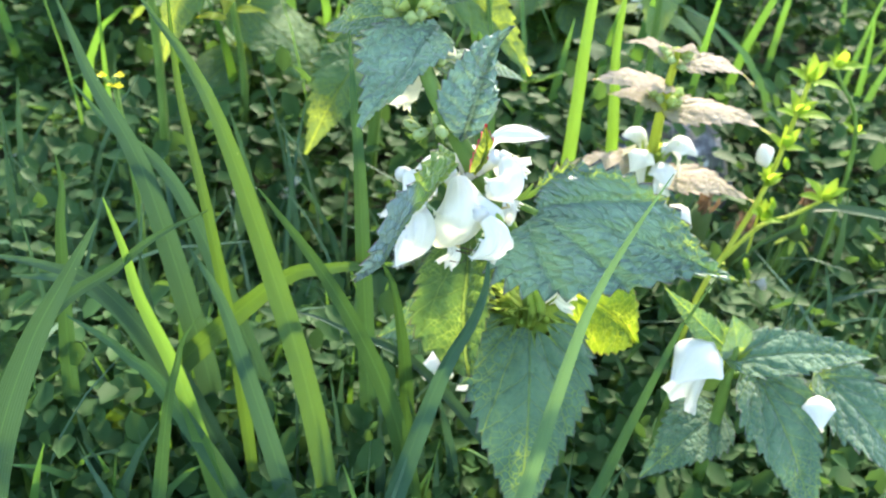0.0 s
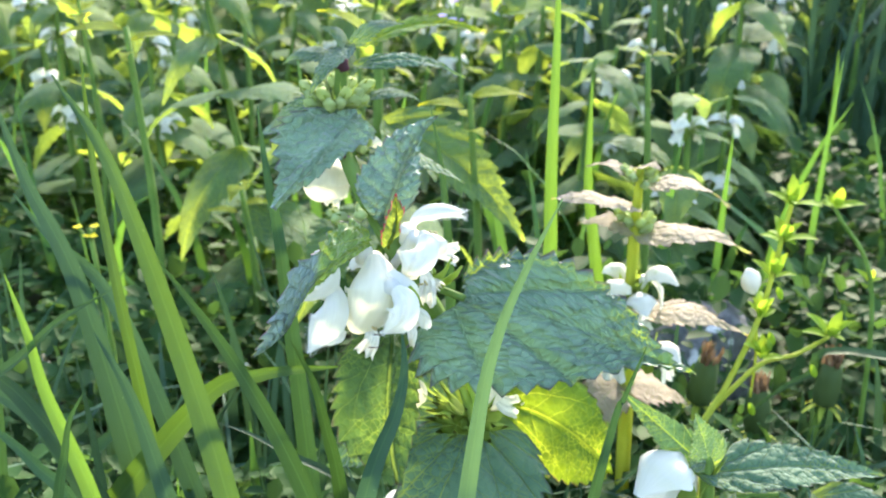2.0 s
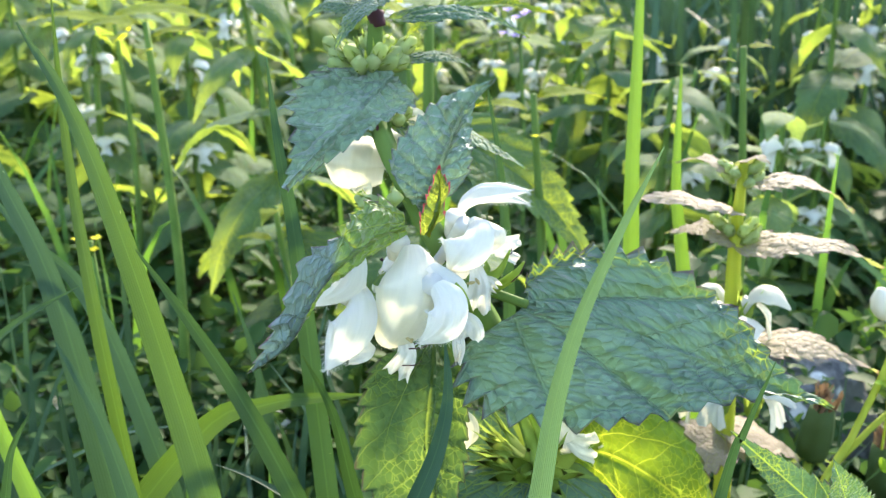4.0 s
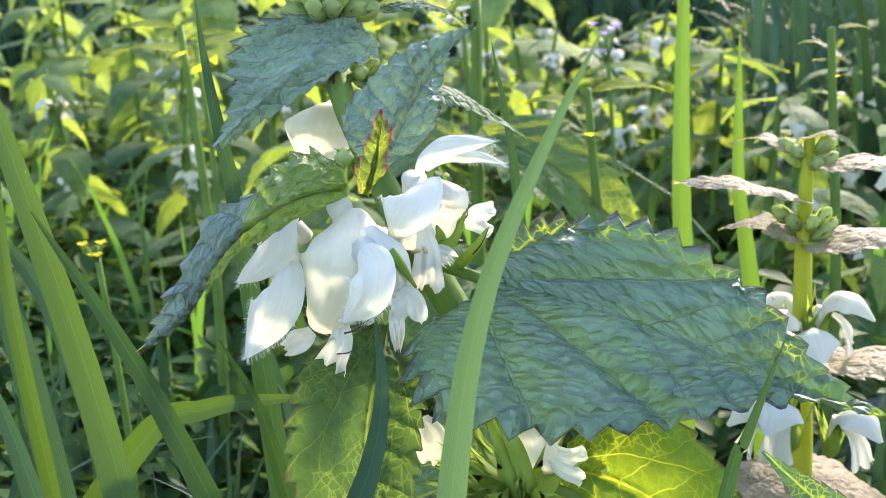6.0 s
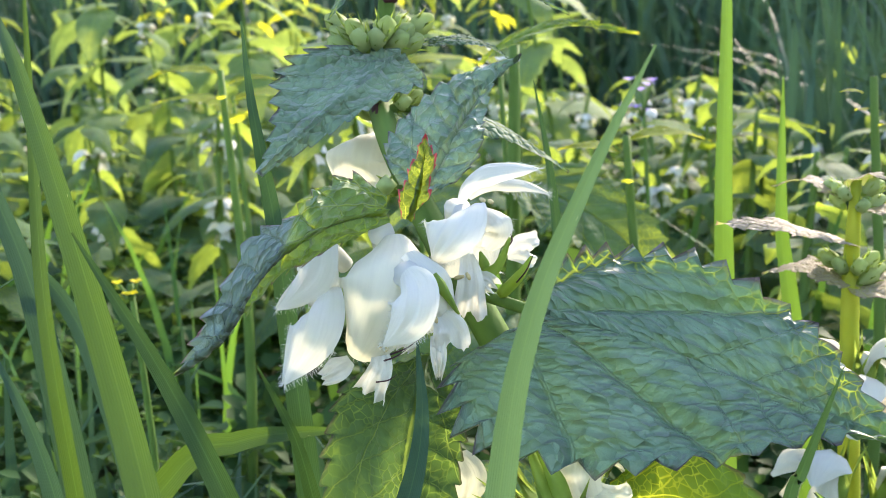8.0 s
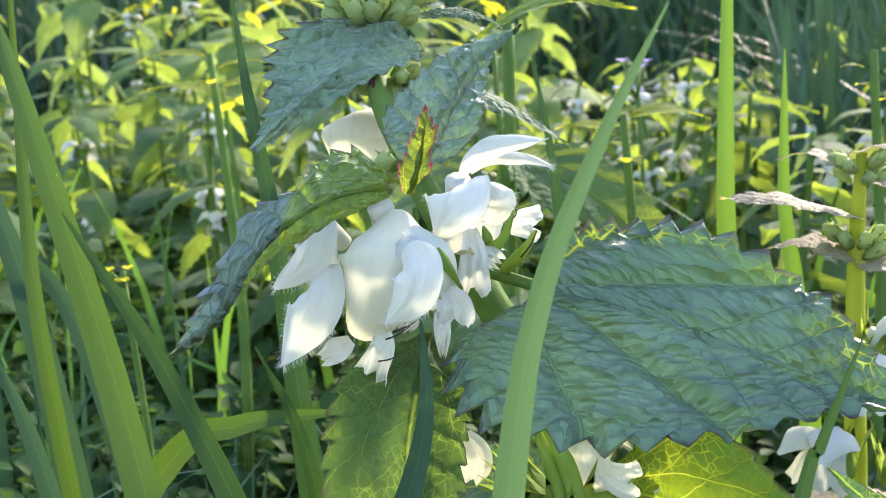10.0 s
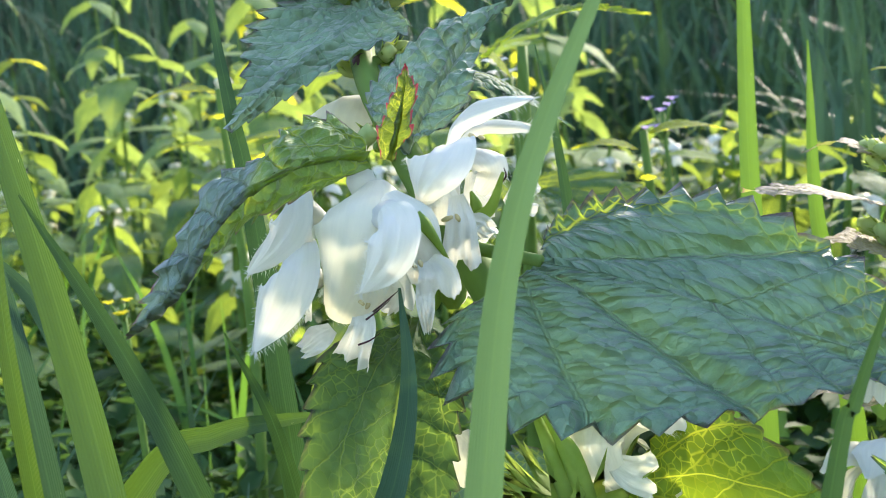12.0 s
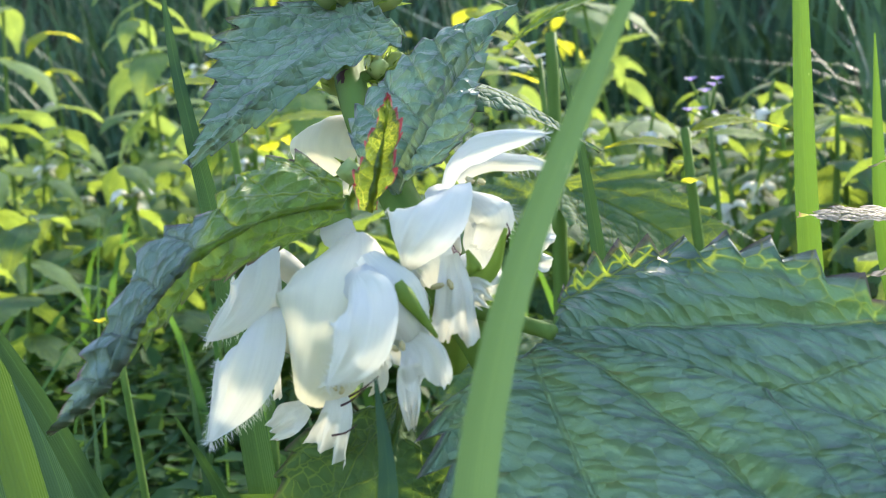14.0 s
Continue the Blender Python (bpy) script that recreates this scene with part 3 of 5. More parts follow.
def flower(parent, base, azimuth, nod=0.0, scale=1.0, roll=0.0, mat=None, variant=0, flare=1.0, detail=True):
    """A flower whose mouth looks along azimuth (degrees from +x); nod tips it forward and down."""
    mat = mat or PETAL
    key = (round(scale, 3), mat.name, variant, flare)
    if key not in HOODS:
        rows, across = (26, 18) if detail else (14, 10)
        HOODS[key] = sheet_mesh("hood", [(0.0004, 0, 0.0055), (0.0014, 0, 0.0096), (0.0046, 0, 0.0126), (0.0092, 0, 0.0120), (0.0128, 0, 0.0072)], [w * flare for w in (0.0020, 0.0036, 0.0054, 0.0054, 0.0008)], None, 62, variant * 3.7, 0.5 if detail else 0.0, 0.7, mat=mat, rows=rows, across=across, factor=scale)
        LIPS[key] = sheet_mesh("lip", [(0.0026, 0, 0.0074), (0.0062, 0, 0.0044), (0.0082, 0, -0.0022)], (0.0014, 0.0028, 0.0046), (1, 0, 0.5), -25, variant * 2.1, 0.0, 0.0, 0.5, 1.0, mat=mat, rows=12, across=12, factor=scale)
        TUBES[key] = tube_mesh("petal_tube", [(0, 0, 0), (0.0002 * scale, 0, 0.004 * scale), (0.0016 * scale, 0, 0.0080 * scale)], [0.0012 * scale, 0.0016 * scale, 0.0021 * scale], mat, 8, 6)
        CALYXES[key] = calyx_mesh(scale, CALYX)
    m = Matrix.Translation(base) @ pose(0, 0, 0, 0, 0, azimuth) @ pose(0, 0, 0, roll, nod, 0)
    fl = part("flower", HOODS[key], parent, m, "white hooded petal with hairy rim")
    part("lip", LIPS[key], fl, m)
    part("petal_tube", TUBES[key], fl, m)
    part("calyx", CALYXES[key], fl, m, "green calyx with pointed teeth")
    if detail:
        part("anther", anther_mesh(scale), fl, m, "dark anthers")
    return fl


def bud_mesh(scale, mat, n=8):
    verts, faces = [], []
    prof = [(0, 0.0006), (0.0012, 0.0014), (0.0028, 0.0018), (0.0044, 0.0016), (0.0056, 0.0007)]
    for h, r in prof:
        for s in range(n):
            w = 2 * math.pi * s / n
            rr = r * (1 + 0.12 * math.cos(4 * w))
            verts.append(Vector((rr * math.cos(w), rr * math.sin(w), h)) * scale)
    for k in range(len(prof) - 1):
        for s in range(n):
            t = (s + 1) % n
            faces.append((k * n + s, k * n + t, (k + 1) * n + t, (k + 1) * n + s))
    verts.append(Vector((0, 0, 0.0060)) * scale)
    for s in range(n):
        faces.append(((len(prof) - 1) * n + s, (len(prof) - 1) * n + (s + 1) % n, len(verts) - 1))
    return mesh_of("bud", verts, faces, mat)


BUD_MESHES = {}


def buds(parent, centre, count, radius, scale, lift=0.0, seed=1):
    rnd = random.Random(seed)
    if scale not in BUD_MESHES:
        BUD_MESHES[scale] = (bud_mesh(scale, BUD), calyx_mesh(scale * 0.45, CALYX))
    for k in range(count):
        a = 2 * math.pi * k / count + rnd.uniform(-0.2, 0.2)
        up = rnd.uniform(0.35, 1.1) + lift
        d = Vector((math.cos(a), math.sin(a), up)).normalized()
        p = Vector(centre) + Vector((math.cos(a), math.sin(a), 0)) * radius * rnd.uniform(0.3, 1.0) + Vector((0, 0, rnd.uniform(-0.002, 0.002)))
        m = Matrix.Translation(p) @ d.to_track_quat("Z", "X").to_matrix().to_4x4()
        b = part("bud", BUD_MESHES[scale][0], parent, m, "closed pale green bud")
        part("calyx", BUD_MESHES[scale][1], b, m)


# ---- the ground: one sheet, rising to a far bank ----
def ground_height(x, y):
    bank = max(0.0, min(1.0, (y - 1.9) / 3.5))
    z = 1.5 * bank * bank * (3 - 2 * bank)
    return z + 0.006 * noise.noise(Vector((x * 9, y * 9, 0))) + 0.02 * noise.noise(Vector((x * 1.3, y * 1.3, 4))) * min(1, abs(y))


def build_ground():
    xs = [s * (abs(s) ** 2.2) * 200 for s in np.linspace(-1, 1, 81)]
    ys = [s * (abs(s) ** 2.2) * 200 for s in np.linspace(-1, 1, 121)]
    verts = [(x, y, ground_height(x, y) if abs(x) < 60 else ground_height(0, y)) for y in ys for x in xs]
    n = len(xs)
    faces = [(j * n + i, j * n + i + 1, (j + 1) * n + i + 1, (j + 1) * n + i) for j in range(len(ys) - 1) for i in range(n - 1)]
    alone("ground", mesh_of("ground", verts, faces, SOIL), "dark soil with leaf litter under the plants", "ground", kind="structure")


build_ground()


# ---- the flowering dead-nettle in the middle ----
def main_plant():
    p = thing("dead_nettle", (0.029, 0.012, 0.0), "white-flowered dead-nettle with toothed green leaves", "wildflower")
    line = [(0.029, 0.012, -0.005), (0.027, 0.009, 0.05), (0.0235, 0.005, 0.093), (0.0145, 0.008, 0.117), (0.004, 0.0135, 0.134), (-0.0057, 0.024, 0.151), (-0.0074, 0.034, 0.1604), (-0.0066, 0.037, 0.1767)]
    part("stem", tube_mesh("stem", line, [0.0024, 0.0024, 0.0023, 0.0022, 0.0020, 0.0017, 0.0015, 0.0011], STEM, 12, 40, 0.13, 0.1), p, Matrix(), "square ribbed green stem")
    for q, r in (((-0.0057, 0.024, 0.1508), 0.0016), ((-0.0070, 0.036, 0.1715), 0.0016), ((0.006, 0.0125, 0.1310), 0.0026)):
        c = Vector(q)
        part("stem_node", tube_mesh("stem_node", [c - Vector((-0.0008, 0.0006, 0.0022)), c, c + Vector((-0.0008, 0.0006, 0.0022))], [r * 0.7, r, r * 0.7], NODE, 10, 8, 0.1, 0.2), p, Matrix(), "dark purple stem node")
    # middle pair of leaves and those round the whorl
    shaped_leaf(p, [(-0.0007, 0.0030, 0.1389), (-0.0053, -0.0030, 0.1385), (-0.0088, -0.0075, 0.1370), (-0.0124, -0.0105, 0.1347), (-0.0154, -0.0130, 0.1306), (-0.0181, -0.0145, 0.1259), (-0.0215, -0.0152, 0.1229), (-0.0248, -0.0155, 0.1208)], [(-0.0007, 0.0040, 0.1373), (-0.0063, 0.0000, 0.1353), (-0.0103, -0.0040, 0.1337), (-0.0131, -0.0070, 0.1321), (-0.0159, -0.0100, 0.1290), (-0.0184, -0.0130, 0.1252), (-0.0215, -0.0148, 0.1226), (-0.0248, -0.0155, 0.1207)], [(-0.0016, 0.0050, 0.1411), (-0.0048, 0.0030, 0.1444), (-0.0088, -0.0020, 0.1432), (-0.0121, -0.0050, 0.1398), (-0.0166, -0.0080, 0.1378), (-0.0201, -0.0125, 0.1299), (-0.0231, -0.0145, 0.1240), (-0.0249, -0.0155, 0.1208)], "folded leaf with sky sheen and backlit green painted in", mat=LEAF_FOLDED, teeth=13, amp=0.24, cells=0.0006, seed=1, steps=9, half=30, bulge=0.10)
    shaped_leaf(p, [(0.0019, 0.0120, 0.1394), (0.0034, 0.0140, 0.1429), (0.0052, 0.0170, 0.1467), (0.0072, 0.0210, 0.1510), (0.0102, 0.0260, 0.1558), (0.0154, 0.0300, 0.1600)], [(0.0014, 0.0120, 0.1393), (-0.0024, 0.0130, 0.1430), (-0.0042, 0.0170, 0.1476), (-0.0001, 0.0220, 0.1527), (0.0063, 0.0270, 0.1572), (0.0153, 0.0300, 0.1601)], [(0.0022, 0.0120, 0.1395), (0.0067, 0.0130, 0.1415), (0.0102, 0.0160, 0.1458), (0.0106, 0.0210, 0.1504), (0.0114, 0.0260, 0.1559), (0.0155, 0.0300, 0.1599)], "upright grey-green puckered leaf", mat=LEAF_GREY, teeth=15, amp=0.12, cells=0.0006, seed=5)
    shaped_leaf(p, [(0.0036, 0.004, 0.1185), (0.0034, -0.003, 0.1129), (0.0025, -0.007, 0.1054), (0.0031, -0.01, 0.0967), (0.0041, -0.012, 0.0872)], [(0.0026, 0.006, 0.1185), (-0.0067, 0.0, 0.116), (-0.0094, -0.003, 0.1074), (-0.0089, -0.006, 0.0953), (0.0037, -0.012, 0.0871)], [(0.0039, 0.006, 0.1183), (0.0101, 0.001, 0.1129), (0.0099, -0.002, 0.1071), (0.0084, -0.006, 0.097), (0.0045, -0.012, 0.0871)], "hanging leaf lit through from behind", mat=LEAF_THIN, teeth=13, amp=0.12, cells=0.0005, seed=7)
    shaped_leaf(p, [(0.0285, 0.009, 0.0946), (0.0371, 0.012, 0.091), (0.0465, 0.013, 0.0846), (0.054, 0.013, 0.0771), (0.0578, 0.013, 0.0711)], [(0.0293, 0.011, 0.0979), (0.0371, 0.016, 0.1044), (0.0494, 0.017, 0.0966), (0.0565, 0.016, 0.0846), (0.0581, 0.013, 0.0714)], [(0.0276, 0.009, 0.0916), (0.0318, 0.008, 0.0837), (0.0389, 0.008, 0.0763), (0.0481, 0.009, 0.0717), (0.0574, 0.013, 0.0708)], "thin leaf glowing yellow-green against the sun", mat=LEAF_BRIGHT, teeth=14, amp=0.08, cells=0.0004, seed=9)
    shaped_leaf(p, [(0.0028, 0.0000, 0.1382), (0.0042, -0.0010, 0.1420), (0.0049, 0.0000, 0.1457), (0.0049, 0.0028, 0.1496)], [(0.0019, 0.0010, 0.1384), (0.0016, 0.0000, 0.1418), (0.0029, 0.0010, 0.1455), (0.0049, 0.0028, 0.1496)], [(0.0032, 0.0010, 0.1384), (0.0049, 0.0010, 0.1418), (0.0065, 0.0010, 0.1460), (0.0050, 0.0028, 0.1495)], "small young leaf with red edge", mat=LEAF_RED, teeth=8, amp=0.2, cells=0.0003, seed=11)
    shaped_leaf(p, [(0.0192, 0.0030, 0.1251), (0.0283, 0.0040, 0.1226), (0.0376, 0.0032, 0.1196), (0.0474, 0.0012, 0.1162), (0.0558, -0.0010, 0.1134), (0.0629, -0.0035, 0.1112), (0.0706, -0.0063, 0.1092)], [(0.0194, 0.0040, 0.1255), (0.0204, 0.0095, 0.1297), (0.0282, 0.0130, 0.1331), (0.0415, 0.0115, 0.1313), (0.0546, 0.0060, 0.1242), (0.0629, -0.0005, 0.1142), (0.0706, -0.0062, 0.1093)], [(0.0188, 0.0020, 0.1247), (0.0075, -0.0025, 0.1181), (0.0120, -0.0058, 0.1092), (0.0288, -0.0073, 0.1068), (0.0453, -0.0072, 0.1096), (0.0605, -0.0068, 0.1114), (0.0705, -0.0064, 0.1091)], "broad dark green leaf with toothed edge", mat=LEAF_BROAD, teeth=20, amp=0.17, cells=0.00012, seed=2, steps=9, half=44, bulge=0.03, fan=0.0026, slant=1.4, ribs=0.0012)
    part("leaf_stalk", tube_mesh("leaf_stalk", [(0.0060, 0.0125, 0.1270), (0.0120, 0.0080, 0.1262), (0.0198, 0.0028, 0.1250)], [0.0011, 0.0009, 0.0008], STEM, 8, 10), p, Matrix(), "short green leaf stalk")
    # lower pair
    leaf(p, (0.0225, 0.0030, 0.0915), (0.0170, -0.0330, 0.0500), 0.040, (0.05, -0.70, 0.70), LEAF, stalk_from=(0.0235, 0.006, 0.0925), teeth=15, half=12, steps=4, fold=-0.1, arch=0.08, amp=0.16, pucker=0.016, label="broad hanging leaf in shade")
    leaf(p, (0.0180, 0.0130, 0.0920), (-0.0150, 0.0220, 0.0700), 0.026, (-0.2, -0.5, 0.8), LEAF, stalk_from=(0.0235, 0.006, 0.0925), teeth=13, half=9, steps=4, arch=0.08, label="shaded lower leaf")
    # upper pairs
    shaped_leaf(p, [(-0.0031, 0.0285, 0.1609), (-0.0067, 0.0250, 0.1581), (-0.0109, 0.0200, 0.1542), (-0.0166, 0.0155, 0.1488), (-0.0222, 0.0122, 0.1435)], [(-0.0038, 0.0300, 0.1615), (-0.0133, 0.0290, 0.1624), (-0.0217, 0.0240, 0.1598), (-0.0211, 0.0180, 0.1512), (-0.0222, 0.0122, 0.1436)], [(-0.0023, 0.0290, 0.1605), (0.0011, 0.0260, 0.1569), (-0.0063, 0.0210, 0.1532), (-0.0148, 0.0165, 0.1478), (-0.0221, 0.0123, 0.1434)], "heart-shaped upper leaf hanging down", mat=LEAF_GREY, teeth=13, amp=0.2, cells=0.0004, seed=6)
    leaf(p, (-0.0091, 0.0380, 0.1592), (-0.0285, 0.0430, 0.1530), 0.018, (-0.25, -0.5, 0.8), stalk_from=(-0.0074, 0.034, 0.1604), teeth=12, half=8, steps=4, arch=0.08, label="upper leaf turned away")
    leaf(p, (-0.0021, 0.0280, 0.1523), (0.0229, 0.0375, 0.1419), 0.011, (0.25, -0.30, 0.90), stalk_from=(-0.0057, 0.024, 0.151), teeth=12, half=8, steps=4, fold=-0.3, arch=0.10, label="narrow leaf seen from its edge")
    leaf(p, (-0.0056, 0.0360, 0.1753), (-0.0114, 0.0320, 0.1805), 0.0058, (-0.3, -0.6, 0.7), LEAF, label="young purple-tinged top leaf", teeth=10, half=10, steps=5, cells=0.012, arch=0.18, fold=-0.15, amp=0.2)
    leaf(p, (-0.0041, 0.0370, 0.1759), (0.0078, 0.0400, 0.1799), 0.0062, (0.2, -0.5, 0.85), LEAF, label="young top leaf", teeth=10, half=10, steps=5, cells=0.012, arch=0.22, fold=-0.2, amp=0.2)
    leaf(p, (-0.0054, 0.0340, 0.1754), (-0.0140, 0.0240, 0.1670), 0.0085, (-0.6, -0.7, 0.35), LEAF, label="young purple-tinged leaf hanging down", teeth=10, half=10, steps=5, cells=0.012, arch=0.1, fold=-0.1, amp=0.2)
    leaf(p, (-0.0021, 0.0360, 0.1711), (0.0226, 0.0400, 0.1671), 0.0066, (0.05, -0.45, 0.9), LEAF, label="narrow top leaf reaching sideways", teeth=10, half=10, steps=5, cells=0.012, arch=0.13, fold=-0.1, droop=0.03, amp=0.18)
    leaf(p, (-0.0011, 0.0380, 0.1628), (0.0127, 0.0460, 0.1599), 0.0046, (0.1, -0.45, 0.88), LEAF, label="small leaf behind the buds", teeth=10, half=10, steps=5, cells=0.012, arch=0.14, fold=-0.2, amp=0.18)
    leaf(p, (-0.0110, 0.0370, 0.1734), (-0.0210, 0.0400, 0.1706), 0.0066, (-0.2, -0.45, 0.85), LEAF, label="small leaf bent down at its tip", teeth=10, half=10, steps=5, cells=0.012, arch=0.2, fold=-0.3, amp=0.2)
    # flowers of the middle whorl
    fl = sheet(p, [(-0.0004, 0.0030, 0.1359), (-0.0004, -0.0040, 0.1344), (-0.0005, -0.0075, 0.1318), (-0.0015, -0.0075, 0.1275), (-0.0034, -0.0050, 0.1231), (-0.0053, -0.0020, 0.1197)], (0.00233, 0.00575, 0.00603, 0.00541, 0.00445, 0.00232), (-0.1, -1, 0.15), name='flower', label='white hooded petal with hairy rim', cup=66, seed=1, hairs=0.35, crease=0.5, mat=PETAL_CREAM)
    part("petal_tube", tube_mesh("petal_tube", [(-0.0032, 0.0100, 0.1317), (-0.0029, 0.0080, 0.1345), (-0.0020, 0.0040, 0.1359)], [0.0013, 0.0016, 0.0019], PETAL, 10, 10), fl, Matrix())
    sheet(fl, [(-0.0015, -0.0020, 0.1210), (-0.0009, -0.0038, 0.1186), (-0.0030, -0.0020, 0.1140)], (0.00101, 0.00174, 0.00251), (0, -1, 0.4), name='lip', cup=-25, seed=11, hairs=0, crease=0, notch=0.35, frill=1.0)
    sheet(fl, [(0.0031, -0.0040, 0.1345), (0.0061, -0.0075, 0.1320), (0.0078, -0.0075, 0.1282), (0.0081, -0.0040, 0.1242)], (0.00126, 0.00283, 0.00271, 0.00090), (0.3, -1, 0.2), name='side_petal', cup=50, seed=12, hairs=0, crease=0)
    sheet(fl, [(0.0011, 0.0000, 0.1234), (0.0017, -0.0005, 0.1220), (0.0006, 0.0010, 0.1201)], (0.00142, 0.00200, 0.00132), (0, -1, 0.2), name='side_petal', cup=-20, seed=13, hairs=0, crease=0, notch=0.2, frill=1.0)
    sheet(fl, [(-0.0072, 0.0040, 0.1175), (-0.0088, 0.0030, 0.1164), (-0.0117, 0.0040, 0.1146)], (0.00090, 0.00179, 0.00118), (-0.2, -1, 0.2), name='side_petal', cup=-20, seed=14, hairs=0, crease=0, notch=0.3, frill=0.8)
    fl = sheet(p, [(0.0040, -0.0100, 0.1332), (0.0055, -0.0140, 0.1317), (0.0053, -0.0155, 0.1292), (0.0039, -0.0148, 0.1269), (0.0015, -0.0125, 0.1241)], (0.00148, 0.00321, 0.00328, 0.00233, 0.00016), (-0.25, -1, 0.25), name='flower', label='white hooded petal with hairy rim', cup=48, seed=2, hairs=1.0, crease=1.0)
    part("petal_tube", tube_mesh("petal_tube", [(0.0038, 0.0020, 0.1263), (0.0044, -0.0030, 0.1296), (0.0036, -0.0070, 0.1323)], [0.0013, 0.0016, 0.0019], PETAL, 10, 10), fl, Matrix())
    sheet(fl, [(0.0074, -0.0060, 0.1270), (0.0093, -0.0080, 0.1252), (0.0094, -0.0075, 0.1222)], (0.00076, 0.00222, 0.00245), (0.1, -1, 0.45), name='lip', cup=-25, seed=21, hairs=0, crease=0, notch=0.62, frill=0.8)
    sheet(fl, [(0.0076, -0.0075, 0.1243), (0.0078, -0.0080, 0.1218), (0.0076, -0.0072, 0.1185)], (0.00086, 0.00107, 0.00033), (0.1, -1, 0.4), name='lobe', cup=-20, seed=23, hairs=0, crease=0, frill=0.8)
    sheet(fl, [(0.0053, -0.0070, 0.1314), (0.0068, -0.0075, 0.1294), (0.0069, -0.0060, 0.1264), (0.0060, -0.0040, 0.1237)], (0.00081, 0.00187, 0.00185, 0.00078), (0.45, -1, 0.1), name='side_petal', cup=45, seed=22, hairs=0, crease=0)
    fl = sheet(p, [(-0.0100, 0.0030, 0.1286), (-0.0100, -0.0030, 0.1269), (-0.0107, -0.0055, 0.1239), (-0.0126, -0.0052, 0.1202), (-0.0143, -0.0050, 0.1165)], (0.00167, 0.00379, 0.00409, 0.00282, 0.00025), (-0.4, -1, 0.2), name='flower', label='white hooded petal with hairy rim', cup=54, seed=3, hairs=1.2, crease=0.8)
    part("petal_tube", tube_mesh("petal_tube", [(-0.0106, 0.0100, 0.1230), (-0.0112, 0.0070, 0.1250), (-0.0114, 0.0040, 0.1268)], [0.0013, 0.0016, 0.0019], PETAL, 10, 10), fl, Matrix())
    sheet(fl, [(-0.0111, 0.0030, 0.1228), (-0.0101, 0.0020, 0.1214), (-0.0108, 0.0030, 0.1190)], (0.00077, 0.00152, 0.00167), (-0.2, -1, 0.2), name='lip', cup=-20, seed=31, hairs=0, crease=0, notch=0.4, frill=0.8)
    fl = sheet(p, [(-0.0115, 0.0070, 0.1345), (-0.0113, 0.0020, 0.1334), (-0.0117, 0.0000, 0.1310), (-0.0138, 0.0010, 0.1282), (-0.0175, 0.0030, 0.1251)], (0.00186, 0.00344, 0.00365, 0.00232, 0.00027), (-0.5, -1, 0.4), name='flower', label='white hooded petal with hairy rim', cup=45, seed=4, hairs=0.6, crease=0.6)
    part("petal_tube", tube_mesh("petal_tube", [(-0.0094, 0.0120, 0.1297), (-0.0111, 0.0100, 0.1321), (-0.0123, 0.0080, 0.1332)], [0.0013, 0.0016, 0.0019], PETAL, 10, 10), fl, Matrix())
    sheet(fl, [(-0.0097, 0.0030, 0.1327), (-0.0103, 0.0010, 0.1299), (-0.0124, 0.0020, 0.1272)], (0.00141, 0.00266, 0.00155), (-0.3, -1, 0.2), name='side_petal', cup=30, seed=41, hairs=0, crease=0)
    fl = sheet(p, [(0.0103, 0.0050, 0.1393), (0.0095, -0.0020, 0.1393), (0.0083, -0.0045, 0.1377), (0.0069, -0.0040, 0.1351), (0.0061, -0.0010, 0.1324)], (0.00175, 0.00404, 0.00430, 0.00284, 0.00057), (-0.35, -1, 0.3), name='flower', label='white hooded petal with hairy rim', cup=50, seed=5, hairs=0.7, crease=1.1)
    part("petal_tube", tube_mesh("petal_tube", [(0.0041, 0.0120, 0.1293), (0.0072, 0.0100, 0.1338), (0.0095, 0.0070, 0.1382)], [0.0013, 0.0016, 0.0019], PETAL, 10, 10), fl, Matrix())
    sheet(fl, [(0.0106, 0.0000, 0.1336), (0.0113, -0.0020, 0.1303), (0.0107, -0.0010, 0.1248)], (0.00090, 0.00176, 0.00257), (0.1, -1, 0.35), name='lip', cup=-25, seed=51, hairs=0, crease=0, notch=0.55, frill=1.0)
    sheet(fl, [(0.0113, 0.0000, 0.1308), (0.0132, -0.0010, 0.1301), (0.0142, 0.0000, 0.1288)], (0.00056, 0.00132, 0.00111), (0.2, -1, 0.3), name='lobe', cup=-20, seed=54, hairs=0, crease=0, notch=0.2, frill=1.0)
    sheet(fl, [(0.0102, 0.0080, 0.1390), (0.0137, 0.0040, 0.1378), (0.0146, 0.0040, 0.1359), (0.0124, 0.0060, 0.1332)], (0.00108, 0.00216, 0.00204, 0.00094), (0.5, -1, 0.2), name='side_petal', cup=45, seed=52, hairs=0.6, crease=0)
    sheet(fl, [(0.0080, 0.0020, 0.1343), (0.0084, 0.0010, 0.1324), (0.0082, 0.0020, 0.1300)], (0.00196, 0.00217, 0.00093), (0, -1, 0.1), name='side_petal', cup=40, seed=53, hairs=0, crease=0)
    fl = sheet(p, [(0.0080, 0.0100, 0.1395), (0.0092, 0.0095, 0.1422), (0.0115, 0.0085, 0.1441), (0.0141, 0.0075, 0.1445), (0.0172, 0.0062, 0.1446), (0.0199, 0.0052, 0.1444)], (0.00086, 0.00158, 0.00214, 0.00198, 0.00114, 0.00017), (-0.28, -0.62, 0.74), name='flower', label='white hooded petal with hairy rim', cup=70, seed=6, hairs=0.6, crease=0.5)
